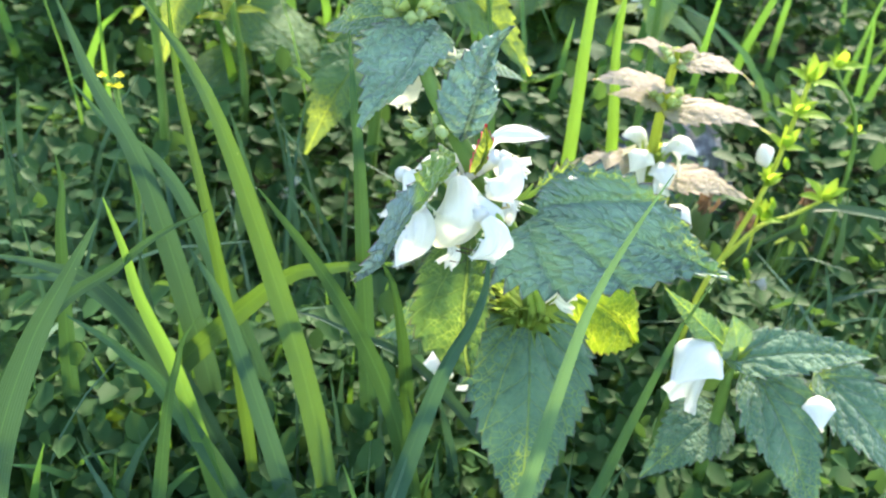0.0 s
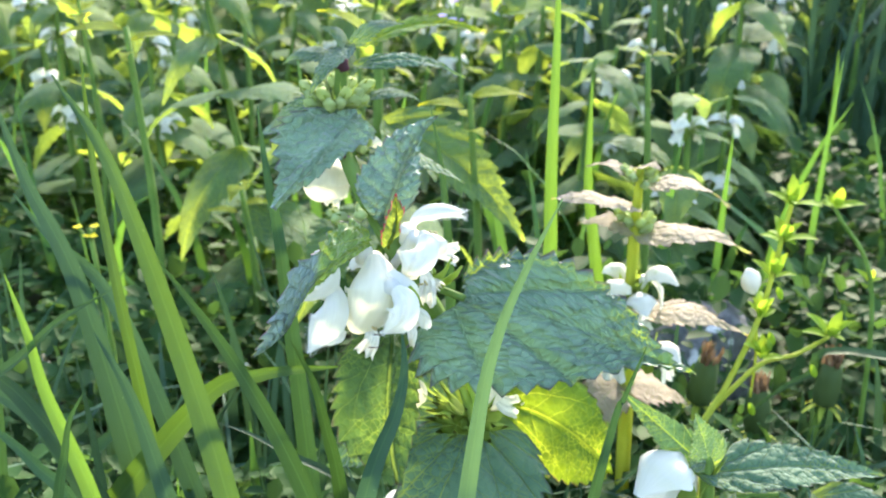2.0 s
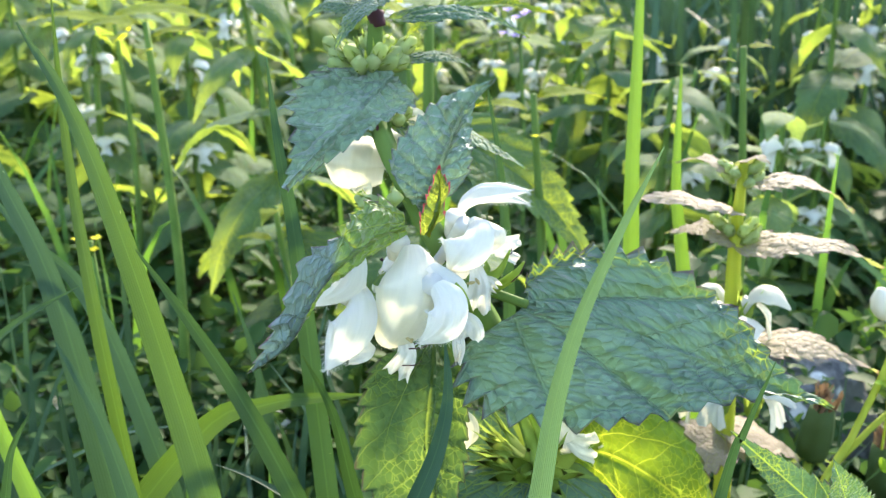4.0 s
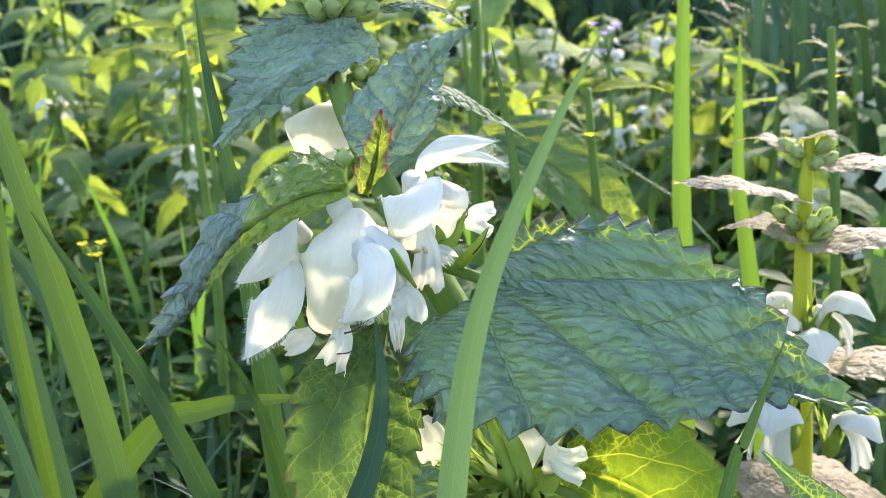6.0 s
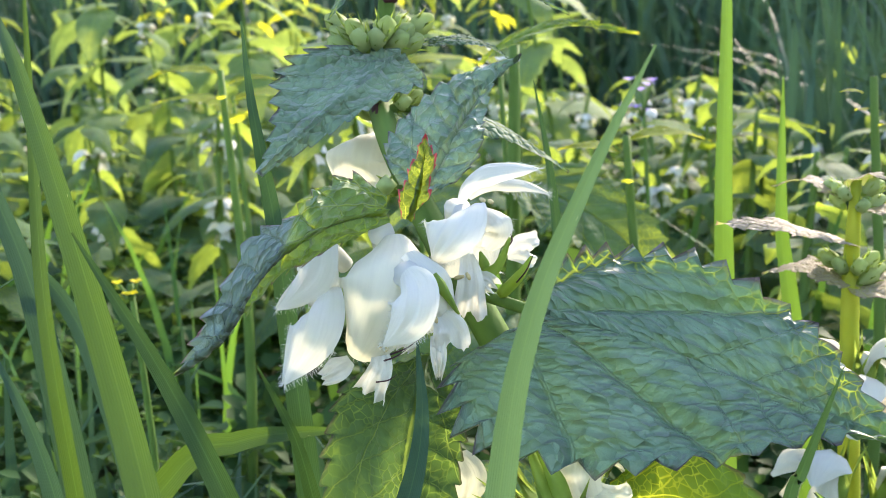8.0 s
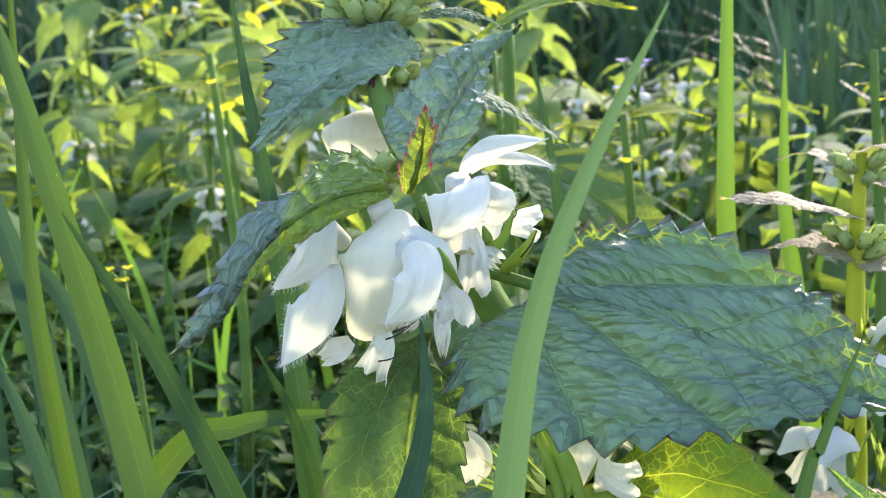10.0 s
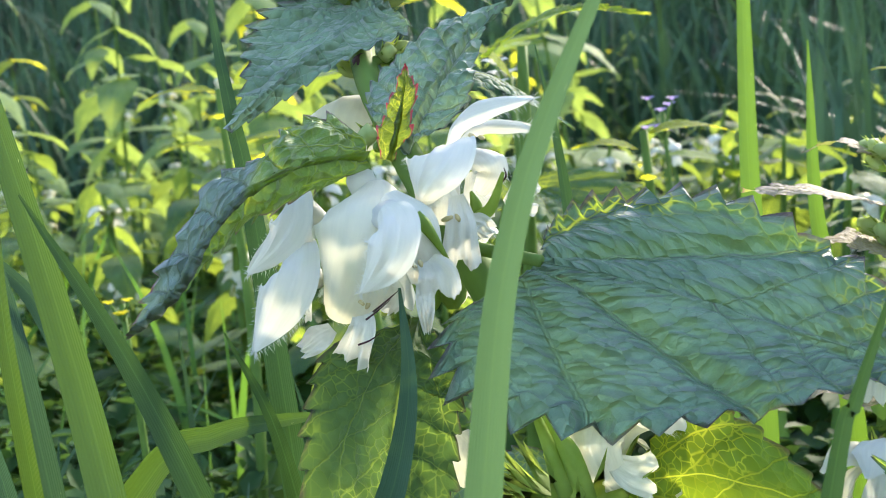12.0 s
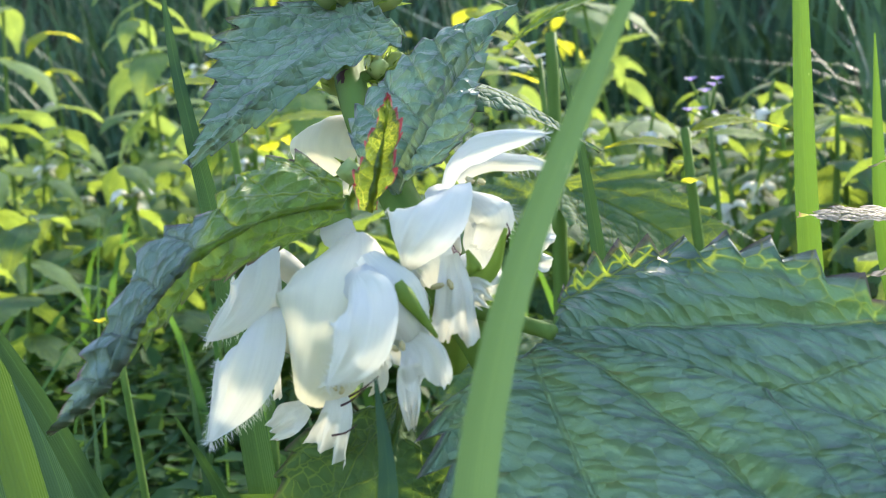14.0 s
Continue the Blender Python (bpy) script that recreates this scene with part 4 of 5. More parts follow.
    part("petal_tube", tube_mesh("petal_tube", [(0.0069, 0.0160, 0.1317), (0.0072, 0.0130, 0.1353), (0.0077, 0.0110, 0.1388)], [0.0013, 0.0016, 0.0019], PETAL, 10, 10), fl, Matrix())
    sheet(fl, [(0.0146, 0.0130, 0.1313), (0.0169, 0.0120, 0.1322), (0.0194, 0.0120, 0.1318)], (0.00074, 0.00218, 0.00287), (0.3, -1, 0.4), name='lip', cup=-20, seed=61, hairs=0, crease=0, notch=0.5, frill=1.2)
    sheet(fl, [(0.0092, 0.0120, 0.1399), (0.0119, 0.0125, 0.1417), (0.0161, 0.0130, 0.1417), (0.0206, 0.0136, 0.1401)], (0.00050, 0.00105, 0.00103, 0.00018), (0.0, -0.75, 0.6), name='side_petal', cup=60, seed=62, hairs=0.8, crease=0)
    sheet(fl, [(0.0110, 0.0120, 0.1361), (0.0120, 0.0110, 0.1334), (0.0122, 0.0120, 0.1297)], (0.00124, 0.00232, 0.00124), (0.5, -1, 0.1), name='side_petal', cup=40, seed=63, hairs=0, crease=0)
    fl = sheet(p, [(-0.0104, 0.036, 0.1482), (-0.0112, 0.03, 0.1475), (-0.0122, 0.0275, 0.1443), (-0.0120, 0.029, 0.1392)], (0.0032, 0.0058, 0.0066, 0.0052), (-0.2, -1, 0.25), name="flower", label="cream hooded petal half open", mat=PETAL_CREAM, cup=65, seed=7, hairs=0.3, crease=0.6)
    fl = sheet(p, [(-0.0037, 0.04, 0.1496), (-0.0023, 0.036, 0.1489), (-0.0021, 0.034, 0.147), (-0.0027, 0.035, 0.1431)], (0.00188, 0.00398, 0.0045, 0.00268), (0.4, -1, 0.3), name="flower", label="cream hooded petal half open", mat=PETAL_CREAM, cup=60, seed=72, hairs=0.3, crease=0.6)
    sheet(fl, [(-0.0107, 0.031, 0.1407), (-0.01, 0.029, 0.1396), (-0.0104, 0.029, 0.1382)], (0.0011, 0.00191, 0.00219), (0, -1, 0.3), name="lip", mat=PETAL_CREAM, cup=-20, seed=73, notch=0.4, frill=1.0)
    sheet(fl, [(-0.0014, 0.034, 0.1537), (-0.0003, 0.031, 0.1525), (-0.0001, 0.031, 0.1503)], (0.00164, 0.00271, 0.00217), (0, -1, 0.2), name="lip", mat=PETAL_CREAM, cup=40, seed=74, frill=0.6)
    fl = sheet(p, [(0.0283, 0.006, 0.1074), (0.0254, 0.001, 0.1064), (0.0246, -0.001, 0.1031), (0.0262, 0.0, 0.099), (0.0278, 0.003, 0.0962)], (0.00213, 0.0037, 0.00366, 0.00246, 0.0007), (-0.3, -1, 0.3), name='flower', label='white hooded petal with hairy rim', cup=45, seed=8, hairs=0.2, crease=0.8, mat=PETAL_CREAM)
    sheet(fl, [(0.0269, 0.001, 0.1009), (0.0296, -0.001, 0.0999), (0.0325, -0.001, 0.0995)], (0.00096, 0.00216, 0.00309), (0.1, -1, 0.4), name='lip', cup=-25, seed=81, hairs=0, notch=0.5, frill=1.3, mat=PETAL_CREAM)
    sheet(fl, [(0.0322, 0.009, 0.1083), (0.0311, 0.007, 0.1065), (0.0293, 0.008, 0.1037)], (0.00317, 0.00442, 0.00216), (0, -1, 0.3), name='side_petal', cup=40, seed=82, hairs=0, mat=PETAL_CREAM)
    sheet(fl, [(0.0069, 0.008, 0.1023), (0.0086, 0.006, 0.0997), (0.0078, 0.007, 0.0957)], (0.00179, 0.00308, 0.00245), (0, -1, 0.3), name='side_petal', cup=30, seed=83, hairs=0, notch=0.1, frill=1.0, mat=PETAL_CREAM)
    part("anther", tube_mesh("anther", [(-0.0011, -0.0045, 0.1224), (-0.0002, -0.0055, 0.1218)], [0.0002, 0.00032, 0.0002], ANTHER_PALE, 6, 4), p, Matrix(), "pale brown anther")
    part("anther", tube_mesh("anther", [(0.0001, -0.004, 0.1218), (-0.0, -0.005, 0.1213)], [0.0002, 0.00032, 0.0002], ANTHER_PALE, 6, 4), p, Matrix(), "pale brown anther")
    part("anther", tube_mesh("anther", [(0.0065, -0.0085, 0.1267), (0.0072, -0.009, 0.1263)], [0.0002, 0.00032, 0.0002], ANTHER_PALE, 6, 4), p, Matrix(), "pale brown anther")
    part("anther", tube_mesh("anther", [(0.0074, -0.008, 0.1269), (0.0078, -0.009, 0.1264)], [0.0002, 0.00032, 0.0002], ANTHER_PALE, 6, 4), p, Matrix(), "pale brown anther")
    part("anther", tube_mesh("anther", [(0.0093, -0.003, 0.1309), (0.0106, -0.0035, 0.1313)], [0.0002, 0.00032, 0.0002], ANTHER_PALE, 6, 4), p, Matrix(), "pale brown anther")
    part("anther", tube_mesh("anther", [(0.0108, -0.002, 0.1314), (0.0113, -0.003, 0.1308)], [0.0002, 0.00032, 0.0002], ANTHER_PALE, 6, 4), p, Matrix(), "pale brown anther")
    part("anther", tube_mesh("anther", [(0.0119, 0.004, 0.1407), (0.0127, 0.004, 0.1402)], [0.0002, 0.00032, 0.0002], ANTHER_PALE, 6, 4), p, Matrix(), "pale brown anther")
    part("anther", tube_mesh("anther", [(0.0131, 0.004, 0.1404), (0.0138, 0.004, 0.14)], [0.0002, 0.00032, 0.0002], ANTHER_PALE, 6, 4), p, Matrix(), "pale brown anther")
    part("calyx_tooth", tube_mesh("calyx_tooth", [(0.0044, -0.0020, 0.1332), (0.0081, -0.0075, 0.1309), (0.0101, -0.0055, 0.1267)], [0.0009, 0.0008, 0.0002], CALYX, 6, 10), p, Matrix(), "pointed green calyx tooth")
    part("calyx_tooth", tube_mesh("calyx_tooth", [(0.0043, 0.0000, 0.1324), (0.0076, -0.0035, 0.1296), (0.0093, -0.0040, 0.1278)], [0.0009, 0.0008, 0.0002], CALYX, 6, 10), p, Matrix(), "pointed green calyx tooth")
    part("calyx_tooth", tube_mesh("calyx_tooth", [(0.0107, 0.0020, 0.1303), (0.0144, 0.0000, 0.1316), (0.0165, -0.0010, 0.1360)], [0.0009, 0.0008, 0.0002], CALYX, 6, 10), p, Matrix(), "pointed green calyx tooth")
    part("calyx_tooth", tube_mesh("calyx_tooth", [(0.0118, 0.0030, 0.1305), (0.0127, 0.0010, 0.1321), (0.0124, 0.0000, 0.1339)], [0.0009, 0.0008, 0.0002], CALYX, 6, 10), p, Matrix(), "pointed green calyx tooth")
    part("calyx_tooth", tube_mesh("calyx_tooth", [(0.0145, 0.0060, 0.1270), (0.0173, 0.0030, 0.1301), (0.0191, 0.0020, 0.1330)], [0.0009, 0.0008, 0.0002], CALYX, 6, 10), p, Matrix(), "pointed green calyx tooth")
    part("calyx_tooth", tube_mesh("calyx_tooth", [(0.0005, -0.0040, 0.1207), (0.0034, -0.0080, 0.1226), (0.0053, -0.0090, 0.1240)], [0.00013, 0.0001, 0.00004], NODE, 6, 10), p, Matrix(), "thin dark calyx bristle")
    part("calyx_tooth", tube_mesh("calyx_tooth", [(-0.0004, -0.0040, 0.1198), (0.0018, -0.0070, 0.1212), (0.0037, -0.0080, 0.1226)], [0.00013, 0.0001, 0.00004], NODE, 6, 10), p, Matrix(), "thin dark calyx bristle")
    part("calyx_tooth", tube_mesh("calyx_tooth", [(-0.0016, -0.0040, 0.1168), (0.0005, -0.0060, 0.1177), (0.0017, -0.0060, 0.1185)], [0.00013, 0.0001, 0.00004], NODE, 6, 10), p, Matrix(), "thin dark calyx bristle")
    part("calyx_tooth", tube_mesh("calyx_tooth", [(0.0161, 0.0000, 0.1347), (0.0168, -0.0010, 0.1356), (0.0166, -0.0010, 0.1365)], [0.00013, 0.0001, 0.00004], NODE, 6, 10), p, Matrix(), "thin dark calyx bristle")
    part("calyx_tooth", tube_mesh("calyx_tooth", [(0.0170, 0.0020, 0.1294), (0.0184, 0.0010, 0.1312), (0.0194, 0.0010, 0.1334)], [0.00013, 0.0001, 0.00004], NODE, 6, 10), p, Matrix(), "thin dark calyx bristle")
    flower(p, (0.0060, 0.0170, 0.1190), 80, 5, 0.9, variant=8)
    flower(p, (0.0030, 0.0165, 0.1190), 140, 5, 0.9, variant=9)
    # lower whorl
    part("calyx", tube_mesh("calyx", [(0.0240, 0.0000, 0.0956), (0.0224, -0.0020, 0.1027), (0.0194, -0.0010, 0.1076)], [0.0013, 0.0011, 0.0003], CALYX, 8, 12, 0.12), p, Matrix(), "long ribbed green calyx")
    part("calyx", tube_mesh("calyx", [(0.0227, 0.0010, 0.0934), (0.0210, -0.0010, 0.1003), (0.0178, 0.0000, 0.1086)], [0.0013, 0.0011, 0.0003], CALYX, 8, 12, 0.12), p, Matrix(), "long ribbed green calyx")
    flower(p, (0.0260, 0.0120, 0.0940), 20, 5, 0.9, mat=PETAL_CREAM, variant=2)
    for k in range(7):
        a = radians(150 + k * 25)
        m = Matrix.Translation((0.0225 + 0.003 * math.cos(a), 0.005 + 0.003 * math.sin(a), 0.0930)) @ pose(0, 0, 0, 0, 0, math.degrees(a)) @ pose(0, 0, 0, 0, 62 + 12 * math.sin(k * 3), 0)
        part("calyx", calyx_mesh(0.85, CALYX), p, m, "empty spiny calyx")
    # upper whorl
    buds(p, (-0.0052, 0.0290, 0.1522), 6, 0.0036, 0.66, seed=3)
    buds(p, (-0.0035, 0.0170, 0.1400), 5, 0.0040, 0.8, lift=-0.5, seed=5)
    buds(p, (-0.0082, 0.0345, 0.1630), 18, 0.0050, 0.88, seed=4)
    return p


main_plant()


# ---- a second plant behind, sun on its leaves put into their pale colour ----
def second_plant():
    p = thing("dead_nettle", (0.078, 0.086, 0.0), "smaller dead-nettle with sunlit leaves and white flowers", "wildflower")
    line = [(0.078, 0.086, -0.010), (0.076, 0.083, 0.06), (0.075, 0.082, 0.085), (0.074, 0.080, 0.113), (0.074, 0.078, 0.132)]
    part("stem", tube_mesh("stem", line, [0.0022, 0.0021, 0.0019, 0.0015, 0.0009], CHICK, 8, 24, 0.12), p, Matrix())
    up = (0, -0.12, 1)
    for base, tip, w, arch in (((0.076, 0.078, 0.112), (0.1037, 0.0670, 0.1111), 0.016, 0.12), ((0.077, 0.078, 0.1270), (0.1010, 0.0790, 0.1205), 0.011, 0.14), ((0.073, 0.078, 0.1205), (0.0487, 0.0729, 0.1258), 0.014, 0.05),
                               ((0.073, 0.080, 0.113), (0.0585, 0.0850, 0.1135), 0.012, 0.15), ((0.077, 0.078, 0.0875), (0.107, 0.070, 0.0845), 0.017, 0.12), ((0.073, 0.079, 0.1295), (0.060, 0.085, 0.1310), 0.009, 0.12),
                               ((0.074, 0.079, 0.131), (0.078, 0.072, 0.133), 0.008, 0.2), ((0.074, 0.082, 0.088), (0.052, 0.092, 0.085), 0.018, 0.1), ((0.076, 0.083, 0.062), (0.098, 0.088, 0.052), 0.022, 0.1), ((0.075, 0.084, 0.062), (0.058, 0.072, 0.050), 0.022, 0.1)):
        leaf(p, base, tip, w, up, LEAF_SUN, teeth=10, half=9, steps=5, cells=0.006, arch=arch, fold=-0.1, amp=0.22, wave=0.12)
    for k, (b, az, s) in enumerate((((0.0765, 0.0795, 0.0915), -20, 0.85), ((0.0735, 0.0790, 0.0890), -140, 0.8), ((0.0750, 0.0780, 0.0860), -85, 0.8), ((0.0740, 0.0840, 0.0890), 120, 0.8), ((0.072, 0.074, 0.0720), -125, 0.85), ((0.070, 0.078, 0.0700), -165, 0.8), ((0.080, 0.076, 0.0700), -50, 0.85))):
        flower(p, b, az, 4, s, mat=PETAL_CREAM if k % 2 else PETAL, variant=k % 3, detail=False)
    buds(p, (0.074, 0.080, 0.114), 9, 0.004, 0.8, seed=8)
    buds(p, (0.074, 0.078, 0.128), 9, 0.0035, 0.7, seed=9)
    p.location += Vector((0.0, -0.012, 0.004))


second_plant()


def third_plant():
    p = thing("dead_nettle", (0.088, 0.006, 0.0), "low dead-nettle shoot with one white flower", "wildflower")
    part("stem", tube_mesh("stem", [(0.088, 0.006, -0.014), (0.086, 0.003, 0.04), (0.083, 0.001, 0.074), (0.082, 0.0, 0.080)], [0.002, 0.0019, 0.0016, 0.001], STEM, 8, 16, 0.12), p, Matrix())
    part("side_shoot", tube_mesh("side_shoot", [(0.086, 0.003, 0.066), (0.092, 0.0015, 0.068), (0.100, 0.0, 0.069)], [0.0010, 0.0008, 0.0006], STEM, 6, 10), p, Matrix())
    for base, tip, w, up, arch in (((0.084, 0.0, 0.076), (0.125, 0.0, 0.0745), 0.017, (0.0, -0.35, 0.94), 0.06), ((0.092, 0.0, 0.068), (0.104, -0.030, 0.040), 0.027, (0.15, -0.7, 0.7), 0.08), ((0.112, 0.0, 0.066), (0.138, -0.022, 0.041), 0.027, (0.3, -0.6, 0.72), 0.08),
                                   ((0.082, 0.001, 0.077), (0.064, 0.010, 0.0915), 0.010, (-0.5, -0.6, 0.6), 0.02), ((0.083, 0.0, 0.078), (0.078, -0.002, 0.092), 0.012, (0.2, -0.9, 0.3), 0.03), ((0.086, 0.004, 0.05), (0.062, -0.008, 0.040), 0.022, (-0.2, -0.4, 0.9), 0.08)):
        leaf(p, base, tip, w, up, LEAF, teeth=12, half=12, steps=5, cells=0.006, arch=arch, amp=0.18)
    flower(p, (0.080, 0.003, 0.0640), -150, 0, 1.35, variant=2, detail=False)
    flower(p, (0.108, -0.002, 0.0570), -100, 10, 0.8, variant=1, detail=False)
    p.location += Vector((-0.0075, -0.0085, 0.0095))


third_plant()


# ---- grass blades ----
def blade_mesh(points, width, mat, segs=22, fold=0.35, twist=0.5, facing=None, tip_first=True):
    pts = [Vector(q) for q in points]
    if tip_first:
        pts = pts[::-1]
    line = curve_points(pts, segs)
    verts, uvs, faces = [], [], []
    total = sum((line[k + 1] - line[k]).length for k in range(segs))
    run = 0.0
    face = Vector(facing or (0, -1, 0.15))
    for k, p in enumerate(line):
        if k:
            run += (p - line[k - 1]).length
        f = run / total
        d = (line[min(k + 1, segs)] - line[max(k - 1, 0)]).normalized()
        side = d.cross(face).normalized()
        side = (Matrix.Rotation(twist * (f - 0.5), 3, d) @ side).normalized()
        nrm = side.cross(d)
        w = 0.5 * width * min(1.0, 0.6 + f * 1.2) * max(0.02, (1 - f ** 2.6)) ** 0.75
        for q in (-1, -0.5, 0, 0.5, 1):
            verts.append(p + side * (w * q) + nrm * (fold * w * (abs(q) - 0.5)))
            uvs.append((f * total / 0.1, 0.5 + q * 0.5))
    for k in range(segs):
        for q in range(4):
            a = k * 5 + q
            faces.append((a, a + 1, a + 6, a + 5))
    return mesh_of("grass_blade", verts, faces, mat, uvs)


def blade(a, b, c, d, width, mat=None, twist=0.5, facing=None, label="long green grass blade rising from the ground", bend=0.0, ground=True):
    pts = [Vector(q) for q in (a, b, c, d)]
    if ground:
        way = (pts[3] - pts[2]).normalized() + Vector((bend, 0, -0.6))
        foot = pts[3] + way * (pts[3].z / max(0.2, -way.z))
        mid = pts[3].lerp(foot, 0.5)
        pts += [mid, Vector((foot.x, foot.y, ground_height(foot.x, foot.y) - 0.004))]
    foot = pts[-1].copy()
    me = blade_mesh([q - foot for q in pts], width, mat or GRASS, 26, 0.35, twist, facing)
    return alone("grass_blade", me, label, "grass", "grass blades round the flowers", m=Matrix.Translation(foot))


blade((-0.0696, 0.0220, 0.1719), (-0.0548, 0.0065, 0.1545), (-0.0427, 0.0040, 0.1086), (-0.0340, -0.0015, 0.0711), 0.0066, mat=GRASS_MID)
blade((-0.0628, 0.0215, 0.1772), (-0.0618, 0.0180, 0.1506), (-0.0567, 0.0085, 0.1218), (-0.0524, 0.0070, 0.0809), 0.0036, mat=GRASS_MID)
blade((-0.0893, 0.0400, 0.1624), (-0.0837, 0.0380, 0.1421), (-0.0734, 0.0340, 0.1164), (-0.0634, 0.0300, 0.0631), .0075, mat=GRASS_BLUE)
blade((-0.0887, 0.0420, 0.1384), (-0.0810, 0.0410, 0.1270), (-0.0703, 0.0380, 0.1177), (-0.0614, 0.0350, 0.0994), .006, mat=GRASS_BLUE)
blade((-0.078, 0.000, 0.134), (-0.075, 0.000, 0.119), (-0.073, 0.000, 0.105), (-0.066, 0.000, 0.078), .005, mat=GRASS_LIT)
blade((-0.056, 0.000, 0.130), (-0.068, 0.000, 0.123), (-0.078, 0.000, 0.114), (-0.095, 0.000, 0.099), .005, facing=(0, -0.5, 0.85))
blade((-0.058, -0.020, 0.117), (-0.062, -0.020, 0.110), (-0.064, -0.020, 0.102), (-0.067, -0.020, 0.089), .004)
blade((-0.106, 0.020, 0.097), (-0.092, 0.020, 0.095), (-0.081, 0.020, 0.084), (-0.072, 0.020, 0.062), .008, mat=GRASS_BLUE)
blade((-0.090, 0.000, 0.101), (-0.082, 0.000, 0.093), (-0.077, 0.000, 0.086), (-0.071, 0.000, 0.077), .006)
blade((-0.038, 0.010, 0.091), (-0.031, 0.010, 0.088), (-0.022, 0.010, 0.082), (-0.005, 0.010, 0.070), 0.004, mat=GRASS_BLUE, facing=(0, -0.5, 0.85))
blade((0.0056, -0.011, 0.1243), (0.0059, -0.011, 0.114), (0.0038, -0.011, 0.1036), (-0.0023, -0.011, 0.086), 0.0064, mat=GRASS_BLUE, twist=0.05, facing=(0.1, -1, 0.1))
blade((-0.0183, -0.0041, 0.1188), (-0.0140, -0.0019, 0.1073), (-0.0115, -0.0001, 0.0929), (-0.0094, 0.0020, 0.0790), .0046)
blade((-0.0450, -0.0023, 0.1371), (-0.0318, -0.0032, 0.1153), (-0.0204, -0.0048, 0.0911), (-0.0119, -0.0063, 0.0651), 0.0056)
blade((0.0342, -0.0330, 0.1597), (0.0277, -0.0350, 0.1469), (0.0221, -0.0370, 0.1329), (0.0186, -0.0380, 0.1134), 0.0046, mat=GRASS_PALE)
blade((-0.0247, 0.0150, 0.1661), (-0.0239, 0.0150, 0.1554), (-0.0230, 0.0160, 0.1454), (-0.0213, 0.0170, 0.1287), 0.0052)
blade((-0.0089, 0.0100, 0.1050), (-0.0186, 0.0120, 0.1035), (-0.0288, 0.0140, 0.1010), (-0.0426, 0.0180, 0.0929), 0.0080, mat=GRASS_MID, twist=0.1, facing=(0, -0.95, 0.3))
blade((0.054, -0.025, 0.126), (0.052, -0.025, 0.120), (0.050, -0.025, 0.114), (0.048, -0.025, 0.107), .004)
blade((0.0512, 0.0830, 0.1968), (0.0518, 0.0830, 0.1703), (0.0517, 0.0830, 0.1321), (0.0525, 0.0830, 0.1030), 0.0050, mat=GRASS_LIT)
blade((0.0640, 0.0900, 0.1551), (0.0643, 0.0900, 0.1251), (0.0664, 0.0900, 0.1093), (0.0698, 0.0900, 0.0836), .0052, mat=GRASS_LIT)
blade((0.015, 0.060, 0.156), (0.018, 0.060, 0.138), (0.020, 0.060, 0.116), (0.021, 0.060, 0.090), .004)
blade((0.111, 0.070, 0.050), (0.121, 0.070, 0.060), (0.132, 0.070, 0.067), (0.151, 0.070, 0.074), .008, facing=(0, -0.5, 0.85))
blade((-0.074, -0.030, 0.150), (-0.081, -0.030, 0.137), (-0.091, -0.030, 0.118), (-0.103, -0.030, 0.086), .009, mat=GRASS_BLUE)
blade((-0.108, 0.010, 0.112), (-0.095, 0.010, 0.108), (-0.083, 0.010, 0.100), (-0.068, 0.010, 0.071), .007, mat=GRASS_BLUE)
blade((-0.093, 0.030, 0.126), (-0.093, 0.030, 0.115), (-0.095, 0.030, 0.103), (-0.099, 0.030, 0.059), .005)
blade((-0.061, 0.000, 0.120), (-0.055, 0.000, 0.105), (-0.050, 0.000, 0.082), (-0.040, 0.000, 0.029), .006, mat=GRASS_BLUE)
blade((0.065, 0.000, 0.069), (0.065, -0.000, 0.054), (0.066, 0.000, 0.037), (0.067, 0.000, 0.019), .006)


# ---- chickweed: forked yellow-green stalks with small leaves ----
def oval_leaf_mesh(length, width, mat, seed=0, cup=0.25):
    verts, faces = [], []
    nu, nv = 8, 4
    for i in range(nu + 1):
        u = i / nu
        w = 0.5 * width * math.sin(math.pi * min(1, u ** 0.8)) ** 0.8
        for j in range(-nv // 2, nv // 2 + 1):
            v = j / (nv / 2)
            verts.append((u * length, v * w, cup * abs(v) * w + 0.12 * length * math.sin(math.pi * u * 0.9)))
    for i in range(nu):
        for j in range(nv):
            a = i * (nv + 1) + j
            faces.append((a, a + nv + 1, a + nv + 2, a + 1))
    return mesh_of("leaf", verts, faces, mat)


CK_LEAVES = [oval_leaf_mesh(l, w, CHICK_LEAF) for l, w in ((0.0062, 0.0026), (0.0050, 0.0022), (0.0074, 0.0030))]


def tuft(parent, at, count, spread, size=1.0, seed=0):
    rnd = random.Random(seed)
    for k in range(count):
        a = 2 * math.pi * k / count + rnd.uniform(-0.4, 0.4)
        el = rnd.uniform(0.1, 1.2)
        d = Vector((math.cos(a) * math.cos(el), math.sin(a) * math.cos(el), math.sin(el)))
        m = basis(Vector(at) + d * 0.0006, d, (0.1, -0.3, 1)) @ Matrix.Scale(size * rnd.uniform(0.7, 1.1), 4)
        part("leaf", CK_LEAVES[k % 3], parent, m)


